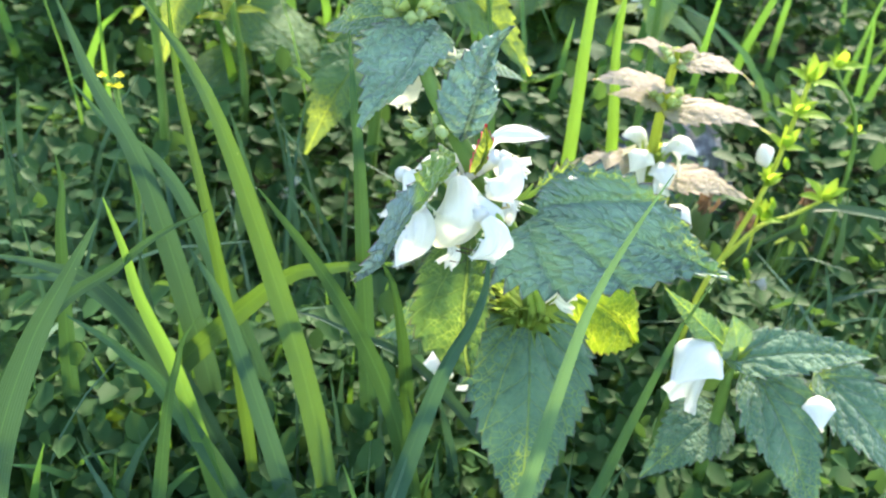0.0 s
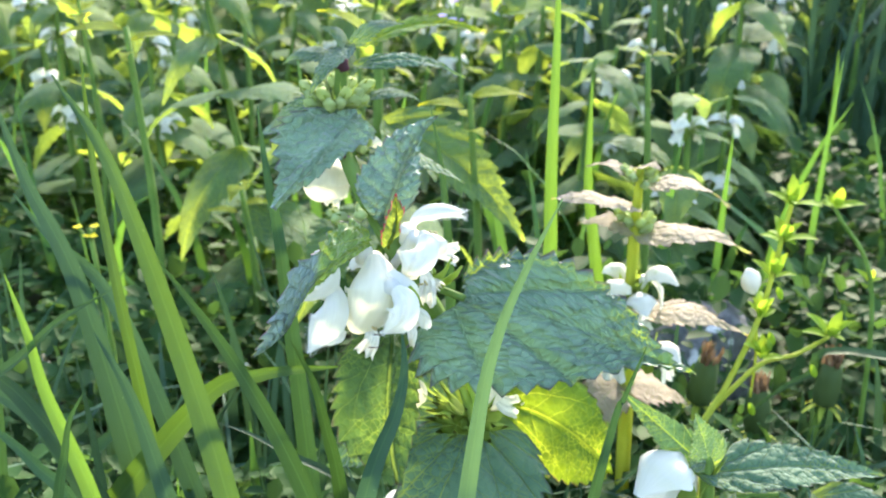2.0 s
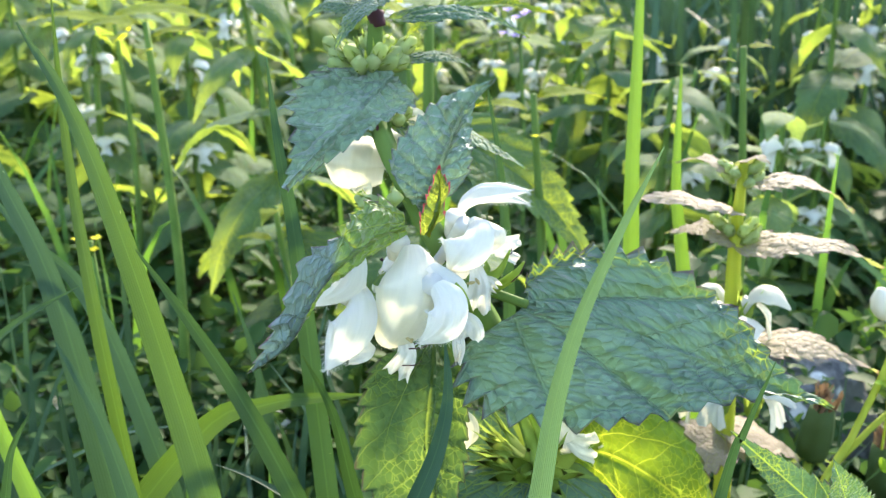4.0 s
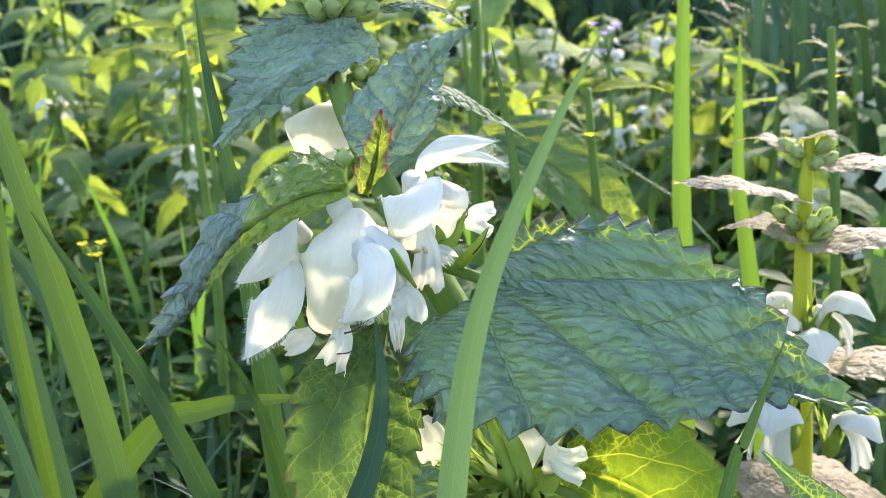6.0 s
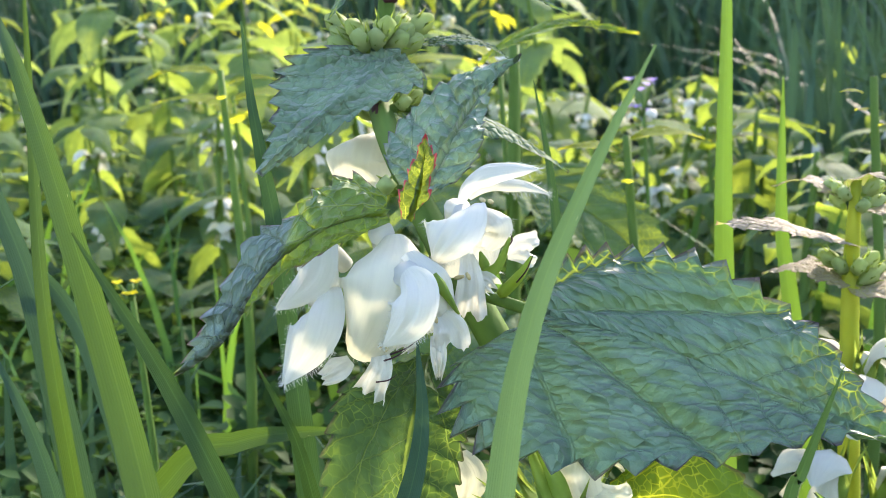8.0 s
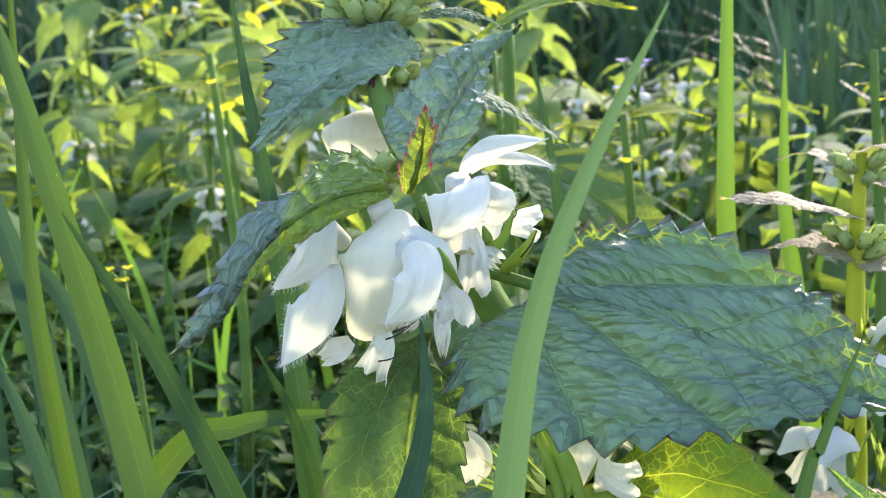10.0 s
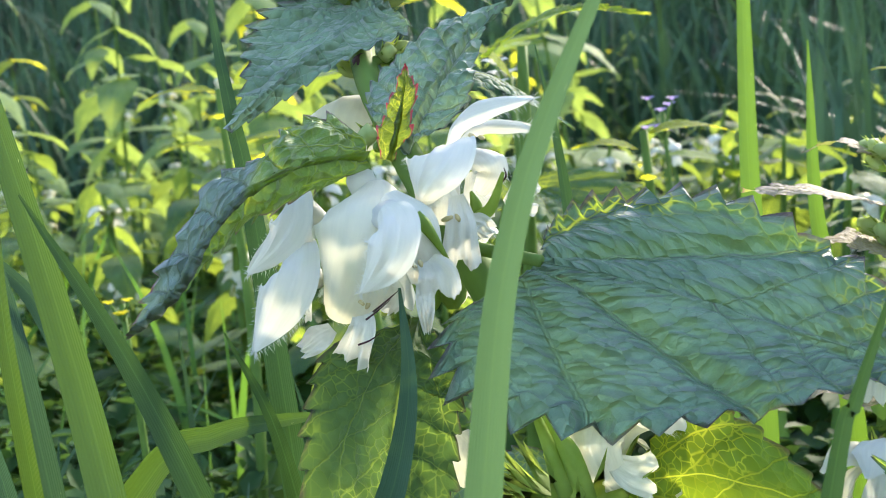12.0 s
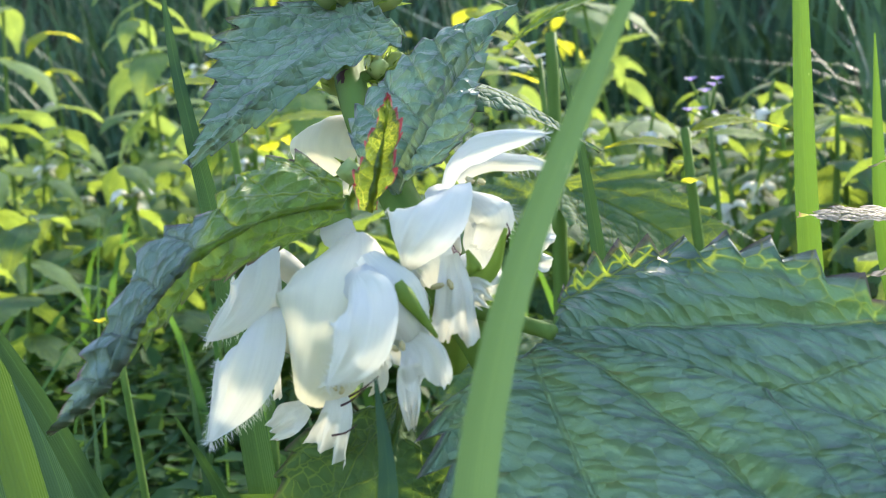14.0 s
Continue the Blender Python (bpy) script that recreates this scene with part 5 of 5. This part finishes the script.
def chickweed():
    p = thing("chickweed", (0.088, 0.057, 0.0), "forked yellow-green chickweed stalk with small leaves and buds", "weed")
    for pts, r in ((((0.088, 0.057, -0.014), (0.091, 0.060, 0.047), (0.103, 0.070, 0.064), (0.113, 0.077, 0.082), (0.118, 0.082, 0.098), (0.1225, 0.087, 0.113)), 0.0010),
                   (((0.099, 0.068, 0.058), (0.114, 0.075, 0.068), (0.126, 0.079, 0.069), (0.136, 0.080, 0.074)), 0.0008),
                   (((0.112, 0.076, 0.080), (0.113, 0.076, 0.070), (0.112, 0.074, 0.058)), 0.0005)):
        part("stalk", tube_mesh("stalk", pts, [r, r * 0.9, r * 0.7], CHICK, 6, 18), p, Matrix())
    for k, (q, n) in enumerate((((0.1225, 0.087, 0.113), 8), ((0.120, 0.084, 0.103), 5), ((0.113, 0.077, 0.082), 7), ((0.136, 0.080, 0.074), 8), ((0.114, 0.075, 0.070), 4), ((0.117, 0.081, 0.093), 3))):
        tuft(p, q, n + 4, 0.004, 1.25, seed=20 + k)
    for q in ((0.112, 0.074, 0.056), (0.117, 0.078, 0.077), (0.119, 0.081, 0.090), (0.131, 0.078, 0.066), (0.1155, 0.076, 0.076)):
        m = Matrix.Translation(q) @ pose(0, 0, 0, 150, 0, 30)
        part("seed_pod", bud_mesh(0.65, CHICK_LEAF), p, m, "small hanging green pod")
    m = Matrix.Translation((0.1105, 0.077, 0.0900)) @ pose(0, 0, 0, 10, -20, 0)
    part("bud", bud_mesh(1.5, PETAL), p, m, "white unopened bud")
    p.location += Vector((-0.003, -0.018, 0.010))
    p2 = thing("chickweed", (0.168, 0.100, 0.0), "thin chickweed stalk with a leafy top", "weed")
    part("stalk", tube_mesh("stalk", [(0.168, 0.100, -0.003), (0.164, 0.100, 0.08), (0.147, 0.100, 0.111)], [0.001, 0.0009, 0.0006], STEM, 6, 14), p2, Matrix())
    tuft(p2, (0.147, 0.100, 0.111), 12, 0.004, 1.25, seed=31)
    tuft(p2, (0.162, 0.100, 0.085), 4, 0.004, 0.8, seed=32)


chickweed()


# ---- closed dandelion heads ----
def dandelion(x, y, z, tilt):
    foot = ground_height(x, y)
    p = thing("dandelion", (x, y, foot), "closed withered dandelion head on a stalk", "weed", "dandelion heads")
    top = Vector((x, y, z))
    part("stalk", tube_mesh("stalk", [(x, y, foot - 0.004), (x - 0.002, y + 0.002, (foot + z) / 2), top], [0.0016, 0.0015, 0.0014], STEM, 7, 10), p, Matrix())
    n = 12
    prof = [(0, 0.0018), (0.002, 0.0040), (0.006, 0.0046), (0.011, 0.0042), (0.0165, 0.0034)]
    verts = [(r * (1 + 0.07 * math.cos(6 * w)) * math.cos(w), r * (1 + 0.07 * math.cos(6 * w)) * math.sin(w), h) for h, r in prof for w in [2 * math.pi * s / n for s in range(n)]]
    faces = [(k * n + s, k * n + (s + 1) % n, (k + 1) * n + (s + 1) % n, (k + 1) * n + s) for k in range(len(prof) - 1) for s in range(n)] + [tuple(range(n))[::-1], tuple((len(prof) - 1) * n + s for s in range(n))]
    m = Matrix.Translation(top - Vector((0, 0, 0.001))) @ pose(0, 0, 0, tilt, tilt * 0.6, 0)
    part("head", mesh_of("head", verts, faces, DAND), p, m, "dark green closed head")
    rnd = random.Random(int(x * 1000))
    v2, f2 = [], []
    for k in range(46):
        a, r = rnd.uniform(0, 6.28), rnd.uniform(0, 0.0032)
        b = Vector((r * math.cos(a), r * math.sin(a), 0.0160))
        tip = b + Vector((rnd.uniform(-0.0022, 0.0022), rnd.uniform(-0.0022, 0.0022), rnd.uniform(0.004, 0.0075)))
        s = Vector((math.cos(a * 3), math.sin(a * 3), 0)) * 0.0006
        i = len(v2)
        v2 += [b - s, b + s, tip + s * 0.5, tip - s * 0.5]
        f2.append((i, i + 1, i + 2, i + 3))
    part("tuft", mesh_of("tuft", v2, f2, DAND_TOP), p, m, "withered brown tuft")
    for k in range(6):
        a = k * 1.047
        d = Vector((math.cos(a), math.sin(a), -0.6))
        part("bract", oval_leaf_mesh(0.009, 0.002, CHICK), p, basis(top, d, (0, 0, 1)))


dandelion(0.104, 0.086, 0.050, 6)
dandelion(0.126, 0.088, 0.036, -5)
dandelion(0.153, 0.100, 0.040, 4)


# ---- stone and fallen white flowers ----
def stone():
    bm = bmesh.new()
    bmesh.ops.create_icosphere(bm, subdivisions=4, radius=1.0)
    for v in bm.verts:
        f = 1 + 0.22 * noise.noise(v.co * 1.4) + 0.08 * noise.noise(v.co * 4.3)
        v.co = Vector((v.co.x * 0.030, v.co.y * 0.024, v.co.z * 0.026)) * f
    me = bpy.data.meshes.new("stone")
    bm.to_mesh(me)
    bm.free()
    me.materials.append(STONE)
    me.polygons.foreach_set("use_smooth", np.ones(len(me.polygons), dtype=bool))
    alone("stone", me, "rough grey stone half sunk in the plants", "stone", m=pose(0.131, 0.172, 0.020, 0, 0, 20))


stone()


FALLEN = (sheet_mesh("hood", [(0.0004, 0, 0.0055), (0.0014, 0, 0.0096), (0.0046, 0, 0.0126), (0.0092, 0, 0.0120), (0.0128, 0, 0.0072)], (0.0020, 0.0036, 0.0054, 0.0054, 0.0008), None, 62, 2.0, 0.0, 0.7, rows=14, across=10, factor=0.9),
          sheet_mesh("lip", [(0.0026, 0, 0.0074), (0.0062, 0, 0.0044), (0.0082, 0, -0.0022)], (0.0014, 0.0028, 0.0046), (1, 0, 0.5), -25, 1.0, 0.0, 0.0, 0.5, 1.0, rows=8, across=8, factor=0.9))


def fallen(x, y, z, az, nod):
    m = Matrix.Translation((x, y, z)) @ pose(0, 0, 0, 0, 0, az) @ pose(0, 0, 0, 20, nod, 0)
    ob = alone("fallen_flower", FALLEN[0], "white flower fallen on the weeds", "flower", "fallen flowers", m=m)
    part("lip", FALLEN[1], ob, m)


for q in ((-0.055, 0.172, 0.026, -60, 75), (-0.137, 0.198, 0.016, -100, 80), (-0.156, 0.203, 0.016, 20, 80), (0.142, 0.105, 0.024, -80, 70), (0.006, 0.030, 0.060, -90, 80), (0.012, 0.028, 0.052, -40, 70), (-0.04, 0.165, 0.024, 40, 75)):
    fallen(*q)


# ---- the bed behind: more dead-nettles ----
def bed_plant(height, seed, mats, flowers=True, leaf_len=0.045):
    rnd = random.Random(seed)
    p = thing("dead_nettle", (0, 0, 0), "dead-nettle of the bed behind, with white flowers in rings", "wildflower", "dead-nettles of the bed")
    lean = Vector((rnd.uniform(-0.12, 0.12), rnd.uniform(-0.1, 0.1), 1)) * height
    part("stem", tube_mesh("stem", [(0, 0, -0.005), lean * 0.5 + Vector((0.004, 0, 0)), lean], [0.0022, 0.002, 0.001], STEM, 6, 12, 0.1), p, Matrix())
    meshes = [leaf_mesh("leaf", leaf_len * f, leaf_len * f * 0.62, mt, teeth=9, steps=2, half=4, arch=0.12, fold=-0.15, seed=seed + k, pucker=0.012) for k, (f, mt) in enumerate(((1.0, mats[0]), (0.75, mats[0]), (0.5, mats[1])))]
    nodes = 6
    for k in range(nodes):
        f = 0.25 + 0.75 * k / (nodes - 1)
        c = lean * f
        for s in (0, 1):
            a = math.pi * (s + 0.5 * (k % 2)) + rnd.uniform(-0.35, 0.35) + seed
            d = Vector((math.cos(a), math.sin(a), rnd.uniform(-1.1, -0.1)))
            part("leaf", meshes[0 if k < 2 else 1 if k < 4 else 2], p, basis(c + d * 0.004, d, (0, 0, 1)))
        if flowers and k in (2, 4):
            for s in (0, 1, 3) if k == 4 else (0, 2, 3, 4):
                flower(p, c + Vector((0, 0, -0.006)), 72 * s + 25 * k + seed * 30, 5, 0.9, mat=PETAL if s % 2 else PETAL_CREAM, variant=s % 3, detail=False)
    return p


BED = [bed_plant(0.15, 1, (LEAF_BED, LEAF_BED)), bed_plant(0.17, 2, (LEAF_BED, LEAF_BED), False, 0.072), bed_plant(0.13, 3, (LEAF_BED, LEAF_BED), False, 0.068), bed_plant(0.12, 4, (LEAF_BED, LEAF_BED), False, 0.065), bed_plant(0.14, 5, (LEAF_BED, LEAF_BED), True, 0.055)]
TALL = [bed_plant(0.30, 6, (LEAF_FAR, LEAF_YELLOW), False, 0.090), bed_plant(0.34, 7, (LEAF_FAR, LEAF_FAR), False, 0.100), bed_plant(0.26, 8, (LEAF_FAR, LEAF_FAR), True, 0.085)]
rnd = random.Random(12)
BED_XY = []
tries = 0
while len(BED_XY) < 130 and tries < 5000:
    tries += 1
    y = rnd.uniform(0.24, 1.5)
    x = rnd.uniform(-0.55 - 0.35 * y, 0.12 + 0.04 * y) if rnd.random() < 0.82 else rnd.uniform(0.1, 0.2 + 0.5 * y)
    if y < 0.5 and -0.05 < x - 0.72 * y < 0.16:
        continue
    if all((x - a) ** 2 + (y - b) ** 2 > (0.034 + 0.02 * y) ** 2 for a, b in BED_XY):
        BED_XY.append((x, y))
for k, (x, y) in enumerate(BED_XY):
    m = pose(x, y, ground_height(x, y), rnd.uniform(-8, 8), rnd.uniform(-8, 8), rnd.uniform(0, 360))
    if k < len(BED):
        BED[k].matrix_basis = m
    else:
        copy_thing(BED[k % len(BED)], m)


# shoots behind the second plant, sunlight painted into their brighter leaves
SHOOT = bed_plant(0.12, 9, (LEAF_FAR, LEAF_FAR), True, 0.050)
for k, (x, y, f) in enumerate(((0.135, 0.25, 0.95), (0.175, 0.30, 0.9), (0.120, 0.34, 1.05), (0.205, 0.37, 1.0), (0.160, 0.41, 1.1), (0.245, 0.45, 1.05), (0.195, 0.50, 1.15), (0.130, 0.47, 1.1), (0.280, 0.56, 1.2), (0.230, 0.62, 1.2))):
    m = pose(x, y, ground_height(x, y), 4 * math.sin(k * 3), 4 * math.cos(k * 5), k * 77) @ Matrix.Scale(f, 4)
    if k == 0:
        SHOOT.matrix_basis = m
    else:
        copy_thing(SHOOT, m)


TALL_XY = []
while len(TALL_XY) < 60:
    y = rnd.uniform(0.75, 2.3)
    x = rnd.uniform(-0.85 * y, 0.0)
    if all((x - a) ** 2 + (y - b) ** 2 > 0.085 ** 2 for a, b in TALL_XY):
        TALL_XY.append((x, y))
for k, (x, y) in enumerate(TALL_XY):
    m = pose(x, y, ground_height(x, y), rnd.uniform(-8, 8), rnd.uniform(-8, 8), rnd.uniform(0, 360))
    if k < len(TALL):
        TALL[k].matrix_basis = m
    else:
        copy_thing(TALL[k % len(TALL)], m)


# ---- a stinging nettle with large coarse leaves just behind ----
def big_nettle():
    p = thing("stinging_nettle", (-0.004, 0.165, 0.0), "stinging nettle with large coarse-toothed leaves", "weed")
    part("stem", tube_mesh("stem", [(-0.004, 0.165, -0.005), (0.0, 0.16, 0.09), (0.002, 0.158, 0.165)], [0.0024, 0.002, 0.0013], STEM, 8, 16, 0.1), p, Matrix())
    for base, tip, w, up, mt in (((0.006, 0.152, 0.128), (0.054, 0.140, 0.088), 0.034, (0.35, -0.6, 0.7), LEAF_BED), ((-0.0020, 0.1220, 0.1612), (0.0348, 0.1150, 0.1670), 0.013, (0.1, -0.35, 0.95), LEAF_BRIGHT), ((-0.006, 0.16, 0.125), (-0.05, 0.175, 0.100), 0.030, (-0.2, -0.4, 0.9), LEAF_BED), ((-0.002, 0.157, 0.158), (-0.018, 0.150, 0.168), 0.011, (-0.1, -0.4, 0.9), LEAF_YELLOW), ((0.0, 0.165, 0.09), (-0.03, 0.13, 0.062), 0.034, (-0.2, -0.5, 0.8), LEAF_BED), ((0.004, 0.16, 0.085), (0.04, 0.19, 0.06), 0.034, (0.2, -0.2, 0.9), LEAF_BED)):
        leaf(p, base, tip, w, up, mt, teeth=13, half=8, steps=4, amp=0.3, arch=0.12, heart=0.06)


big_nettle()


def sunlit_sprig(x, y, z, reach, az, mat, label):
    foot = ground_height(x, y)
    p = thing("sunlit_sprig", (x, y, foot), label, "weed", "sunlit sprigs")
    part("stem", tube_mesh("stem", [(x, y, foot - 0.004), (x + 0.004, y, (z + foot) / 2), (x, y, z)], [0.0018, 0.0016, 0.001], STEM, 6, 10), p, Matrix())
    for k, (a, f) in enumerate(((az, 1.0), (az + 180, 0.8), (az + 90, 0.7), (az - 80, 0.7))):
        d = Vector((math.cos(radians(a)), math.sin(radians(a)), -0.05 + 0.12 * (k % 2)))
        b = Vector((x, y, z - 0.004 * k))
        leaf(p, b + d * 0.003, b + d * reach * f, reach * 0.42 * f, (0, -0.25, 1), mat, teeth=9, half=5, steps=3, arch=0.08)


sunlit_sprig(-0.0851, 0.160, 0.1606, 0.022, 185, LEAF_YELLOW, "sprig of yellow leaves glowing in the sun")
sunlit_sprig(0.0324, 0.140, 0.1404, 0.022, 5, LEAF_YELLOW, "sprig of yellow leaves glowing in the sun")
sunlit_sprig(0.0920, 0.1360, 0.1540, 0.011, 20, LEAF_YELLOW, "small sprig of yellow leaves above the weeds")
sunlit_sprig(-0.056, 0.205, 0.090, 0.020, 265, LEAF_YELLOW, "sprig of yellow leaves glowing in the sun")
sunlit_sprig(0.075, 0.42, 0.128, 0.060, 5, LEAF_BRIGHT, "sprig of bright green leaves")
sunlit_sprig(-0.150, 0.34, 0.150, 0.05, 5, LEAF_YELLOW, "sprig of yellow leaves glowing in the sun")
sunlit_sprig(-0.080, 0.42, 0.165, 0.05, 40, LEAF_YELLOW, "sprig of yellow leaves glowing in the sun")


def small_flowers(x, y, z, count, size, mat, seed, label, spread=0.012):
    rnd = random.Random(seed)
    foot = ground_height(x, y)
    p = thing("small_wildflower", (x, y, foot), label, "wildflower")
    part("stem", tube_mesh("stem", [(x, y, foot - 0.004), (x + 0.003, y, (z + foot) / 2), (x, y, z)], [0.0011, 0.001, 0.0008], STEM, 6, 8), p, Matrix())
    petal = oval_leaf_mesh(size, size * 0.7, mat)
    for k in range(count):
        c = Vector((x + rnd.uniform(-1, 1) * spread, y + rnd.uniform(-1, 1) * spread, z + rnd.uniform(-0.8, 0.5) * spread))
        part("stalk", tube_mesh("stalk", [(x, y, z - spread), c], [0.0005, 0.0004], STEM, 5, 3), p, Matrix())
        for q in range(4):
            a = q * 1.571 + rnd.uniform(-0.2, 0.2)
            part("petal", petal, p, basis(c, (math.cos(a), math.sin(a) - 0.2, 0.35), (0, -0.3, 1)))


small_flowers(0.0400, 0.300, 0.1480, 7, 0.0030, LILAC, 5, "lilac flowers in the grass", 0.010)
small_flowers(-0.0070, 0.200, 0.1610, 5, 0.0050, PETAL, 8, "white flower head behind the nettle", 0.005)
small_flowers(-0.0884, 0.100, 0.1085, 4, 0.0019, YELLOW, 9, "small yellow flowers over the weeds", 0.004)


# ---- weed mat and grass that nobody could count ----
def weed_mat(count, seed):
    rng = np.random.default_rng(seed)
    y = -0.06 + 1.35 * rng.random(count) ** 1.7
    x = (rng.random(count) * 2 - 1) * (0.16 + 0.62 * np.maximum(0, y + 0.1))
    g = np.array([ground_height(a, b) for a, b in zip(x, y)])
    clump = np.array([noise.noise(Vector((a * 14, b * 14, 7))) for a, b in zip(x, y)])
    z = g + 0.003 + rng.random(count) ** 1.6 * np.clip(0.034 + 0.050 * clump, 0.010, 0.08)
    size = (0.0042 + 0.008 * rng.random(count) ** 2) * (1 + 1.1 * y)
    az = rng.random(count) * 6.283
    el = rng.normal(0.25, 0.45, count)
    ux, uy, uz = np.cos(az) * np.cos(el), np.sin(az) * np.cos(el), np.sin(el)
    sx, sy = -np.sin(az), np.cos(az)
    c = np.stack([x, y, z], 1)
    u = np.stack([ux, uy, uz], 1) * size[:, None]
    s = np.stack([sx, sy, 0.0 * sx], 1) * size[:, None] * 0.32
    n = np.cross(u, s)
    n = n / np.linalg.norm(n, axis=1)[:, None] * size[:, None] * 0.12
    rings = [c, c + u * 0.35 + s + n, c + u * 0.75 + s * 0.8 + n, c + u, c + u * 0.75 - s * 0.8 + n, c + u * 0.35 - s + n, c + u * 0.5]
    verts = np.stack(rings, 1).reshape(-1, 3)
    b = np.arange(count)[:, None] * 7
    faces = np.concatenate([b + np.array(q) for q in ((0, 1, 6), (1, 2, 6), (2, 3, 6), (3, 4, 6), (4, 5, 6), (5, 0, 6))], 0)
    return mesh_of("weed_mat", verts.tolist(), faces.tolist(), MAT)


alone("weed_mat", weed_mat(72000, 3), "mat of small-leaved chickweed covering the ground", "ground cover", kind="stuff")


def grass_fill(count, seed, area, height, width, lean=0.35, mat=None):
    rng = np.random.default_rng(seed)
    segs = 5
    verts, uvs, faces = [], [], []
    k = 0
    while k < count:
        x, y = area(rng)
        h = height[0] + (height[1] - height[0]) * rng.random()
        az = rng.random() * 6.283
        ln = abs(rng.normal(0, lean)) * h
        wv = width * (0.6 + 0.8 * rng.random())
        base = np.array([x, y, ground_height(x, y) - 0.003])
        d = np.array([math.cos(az), math.sin(az), 0])
        s0 = rng.random() * 6.283
        side = np.array([math.cos(s0), math.sin(s0), 0])
        b = len(verts)
        for i in range(segs + 1):
            f = i / segs
            p = base + d * ln * f ** 2 + np.array([0, 0, h * (f - 0.18 * f ** 3 * min(1.5, ln / h * 2))])
            w = wv * (1 - f ** 2) * 0.5 + 0.0001
            verts += [tuple(p - side * w), tuple(p + side * w)]
            uvs += [(f * 2, 0.0), (f * 2, 1.0)]
        for i in range(segs):
            a = b + 2 * i
            faces.append((a, a + 1, a + 3, a + 2))
        k += 1
    return mesh_of("grass", verts, faces, mat or GRASS_STUFF, uvs)


def near_left(rng):
    return -0.17 + 0.16 * rng.random(), 0.0 + 0.16 * rng.random()


def near_low(rng):
    return -0.10 + 0.28 * rng.random(), -0.035 + 0.16 * rng.random()


def meadow(rng):
    y = 0.2 + 1.7 * rng.random() ** 1.3
    return (rng.random() * 2 - 1) * (0.12 + 0.65 * y), y


def right_field(rng):
    y = 0.45 + 1.6 * rng.random()
    return 0.03 + 0.18 * y + 0.6 * y * rng.random(), y


def far_bank(rng):
    y = 1.9 + 5.0 * rng.random() ** 1.3
    return (rng.random() * 2 - 1) * (1.0 + 0.75 * y), y


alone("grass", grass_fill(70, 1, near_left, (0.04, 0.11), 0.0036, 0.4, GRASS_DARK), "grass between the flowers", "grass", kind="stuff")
def low_left(rng):
    return -0.14 + 0.15 * rng.random(), -0.04 + 0.12 * rng.random()


alone("grass", grass_fill(150, 6, low_left, (0.03, 0.065), 0.0040, 0.5), "short bright grass at the foot of the long blades", "grass", kind="stuff")
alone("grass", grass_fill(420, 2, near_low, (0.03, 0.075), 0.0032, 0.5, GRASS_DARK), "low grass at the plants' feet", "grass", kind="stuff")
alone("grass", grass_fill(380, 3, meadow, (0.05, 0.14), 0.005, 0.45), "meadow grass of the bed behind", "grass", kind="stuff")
# Shade on the far field and bank is put into the dark grass colour.
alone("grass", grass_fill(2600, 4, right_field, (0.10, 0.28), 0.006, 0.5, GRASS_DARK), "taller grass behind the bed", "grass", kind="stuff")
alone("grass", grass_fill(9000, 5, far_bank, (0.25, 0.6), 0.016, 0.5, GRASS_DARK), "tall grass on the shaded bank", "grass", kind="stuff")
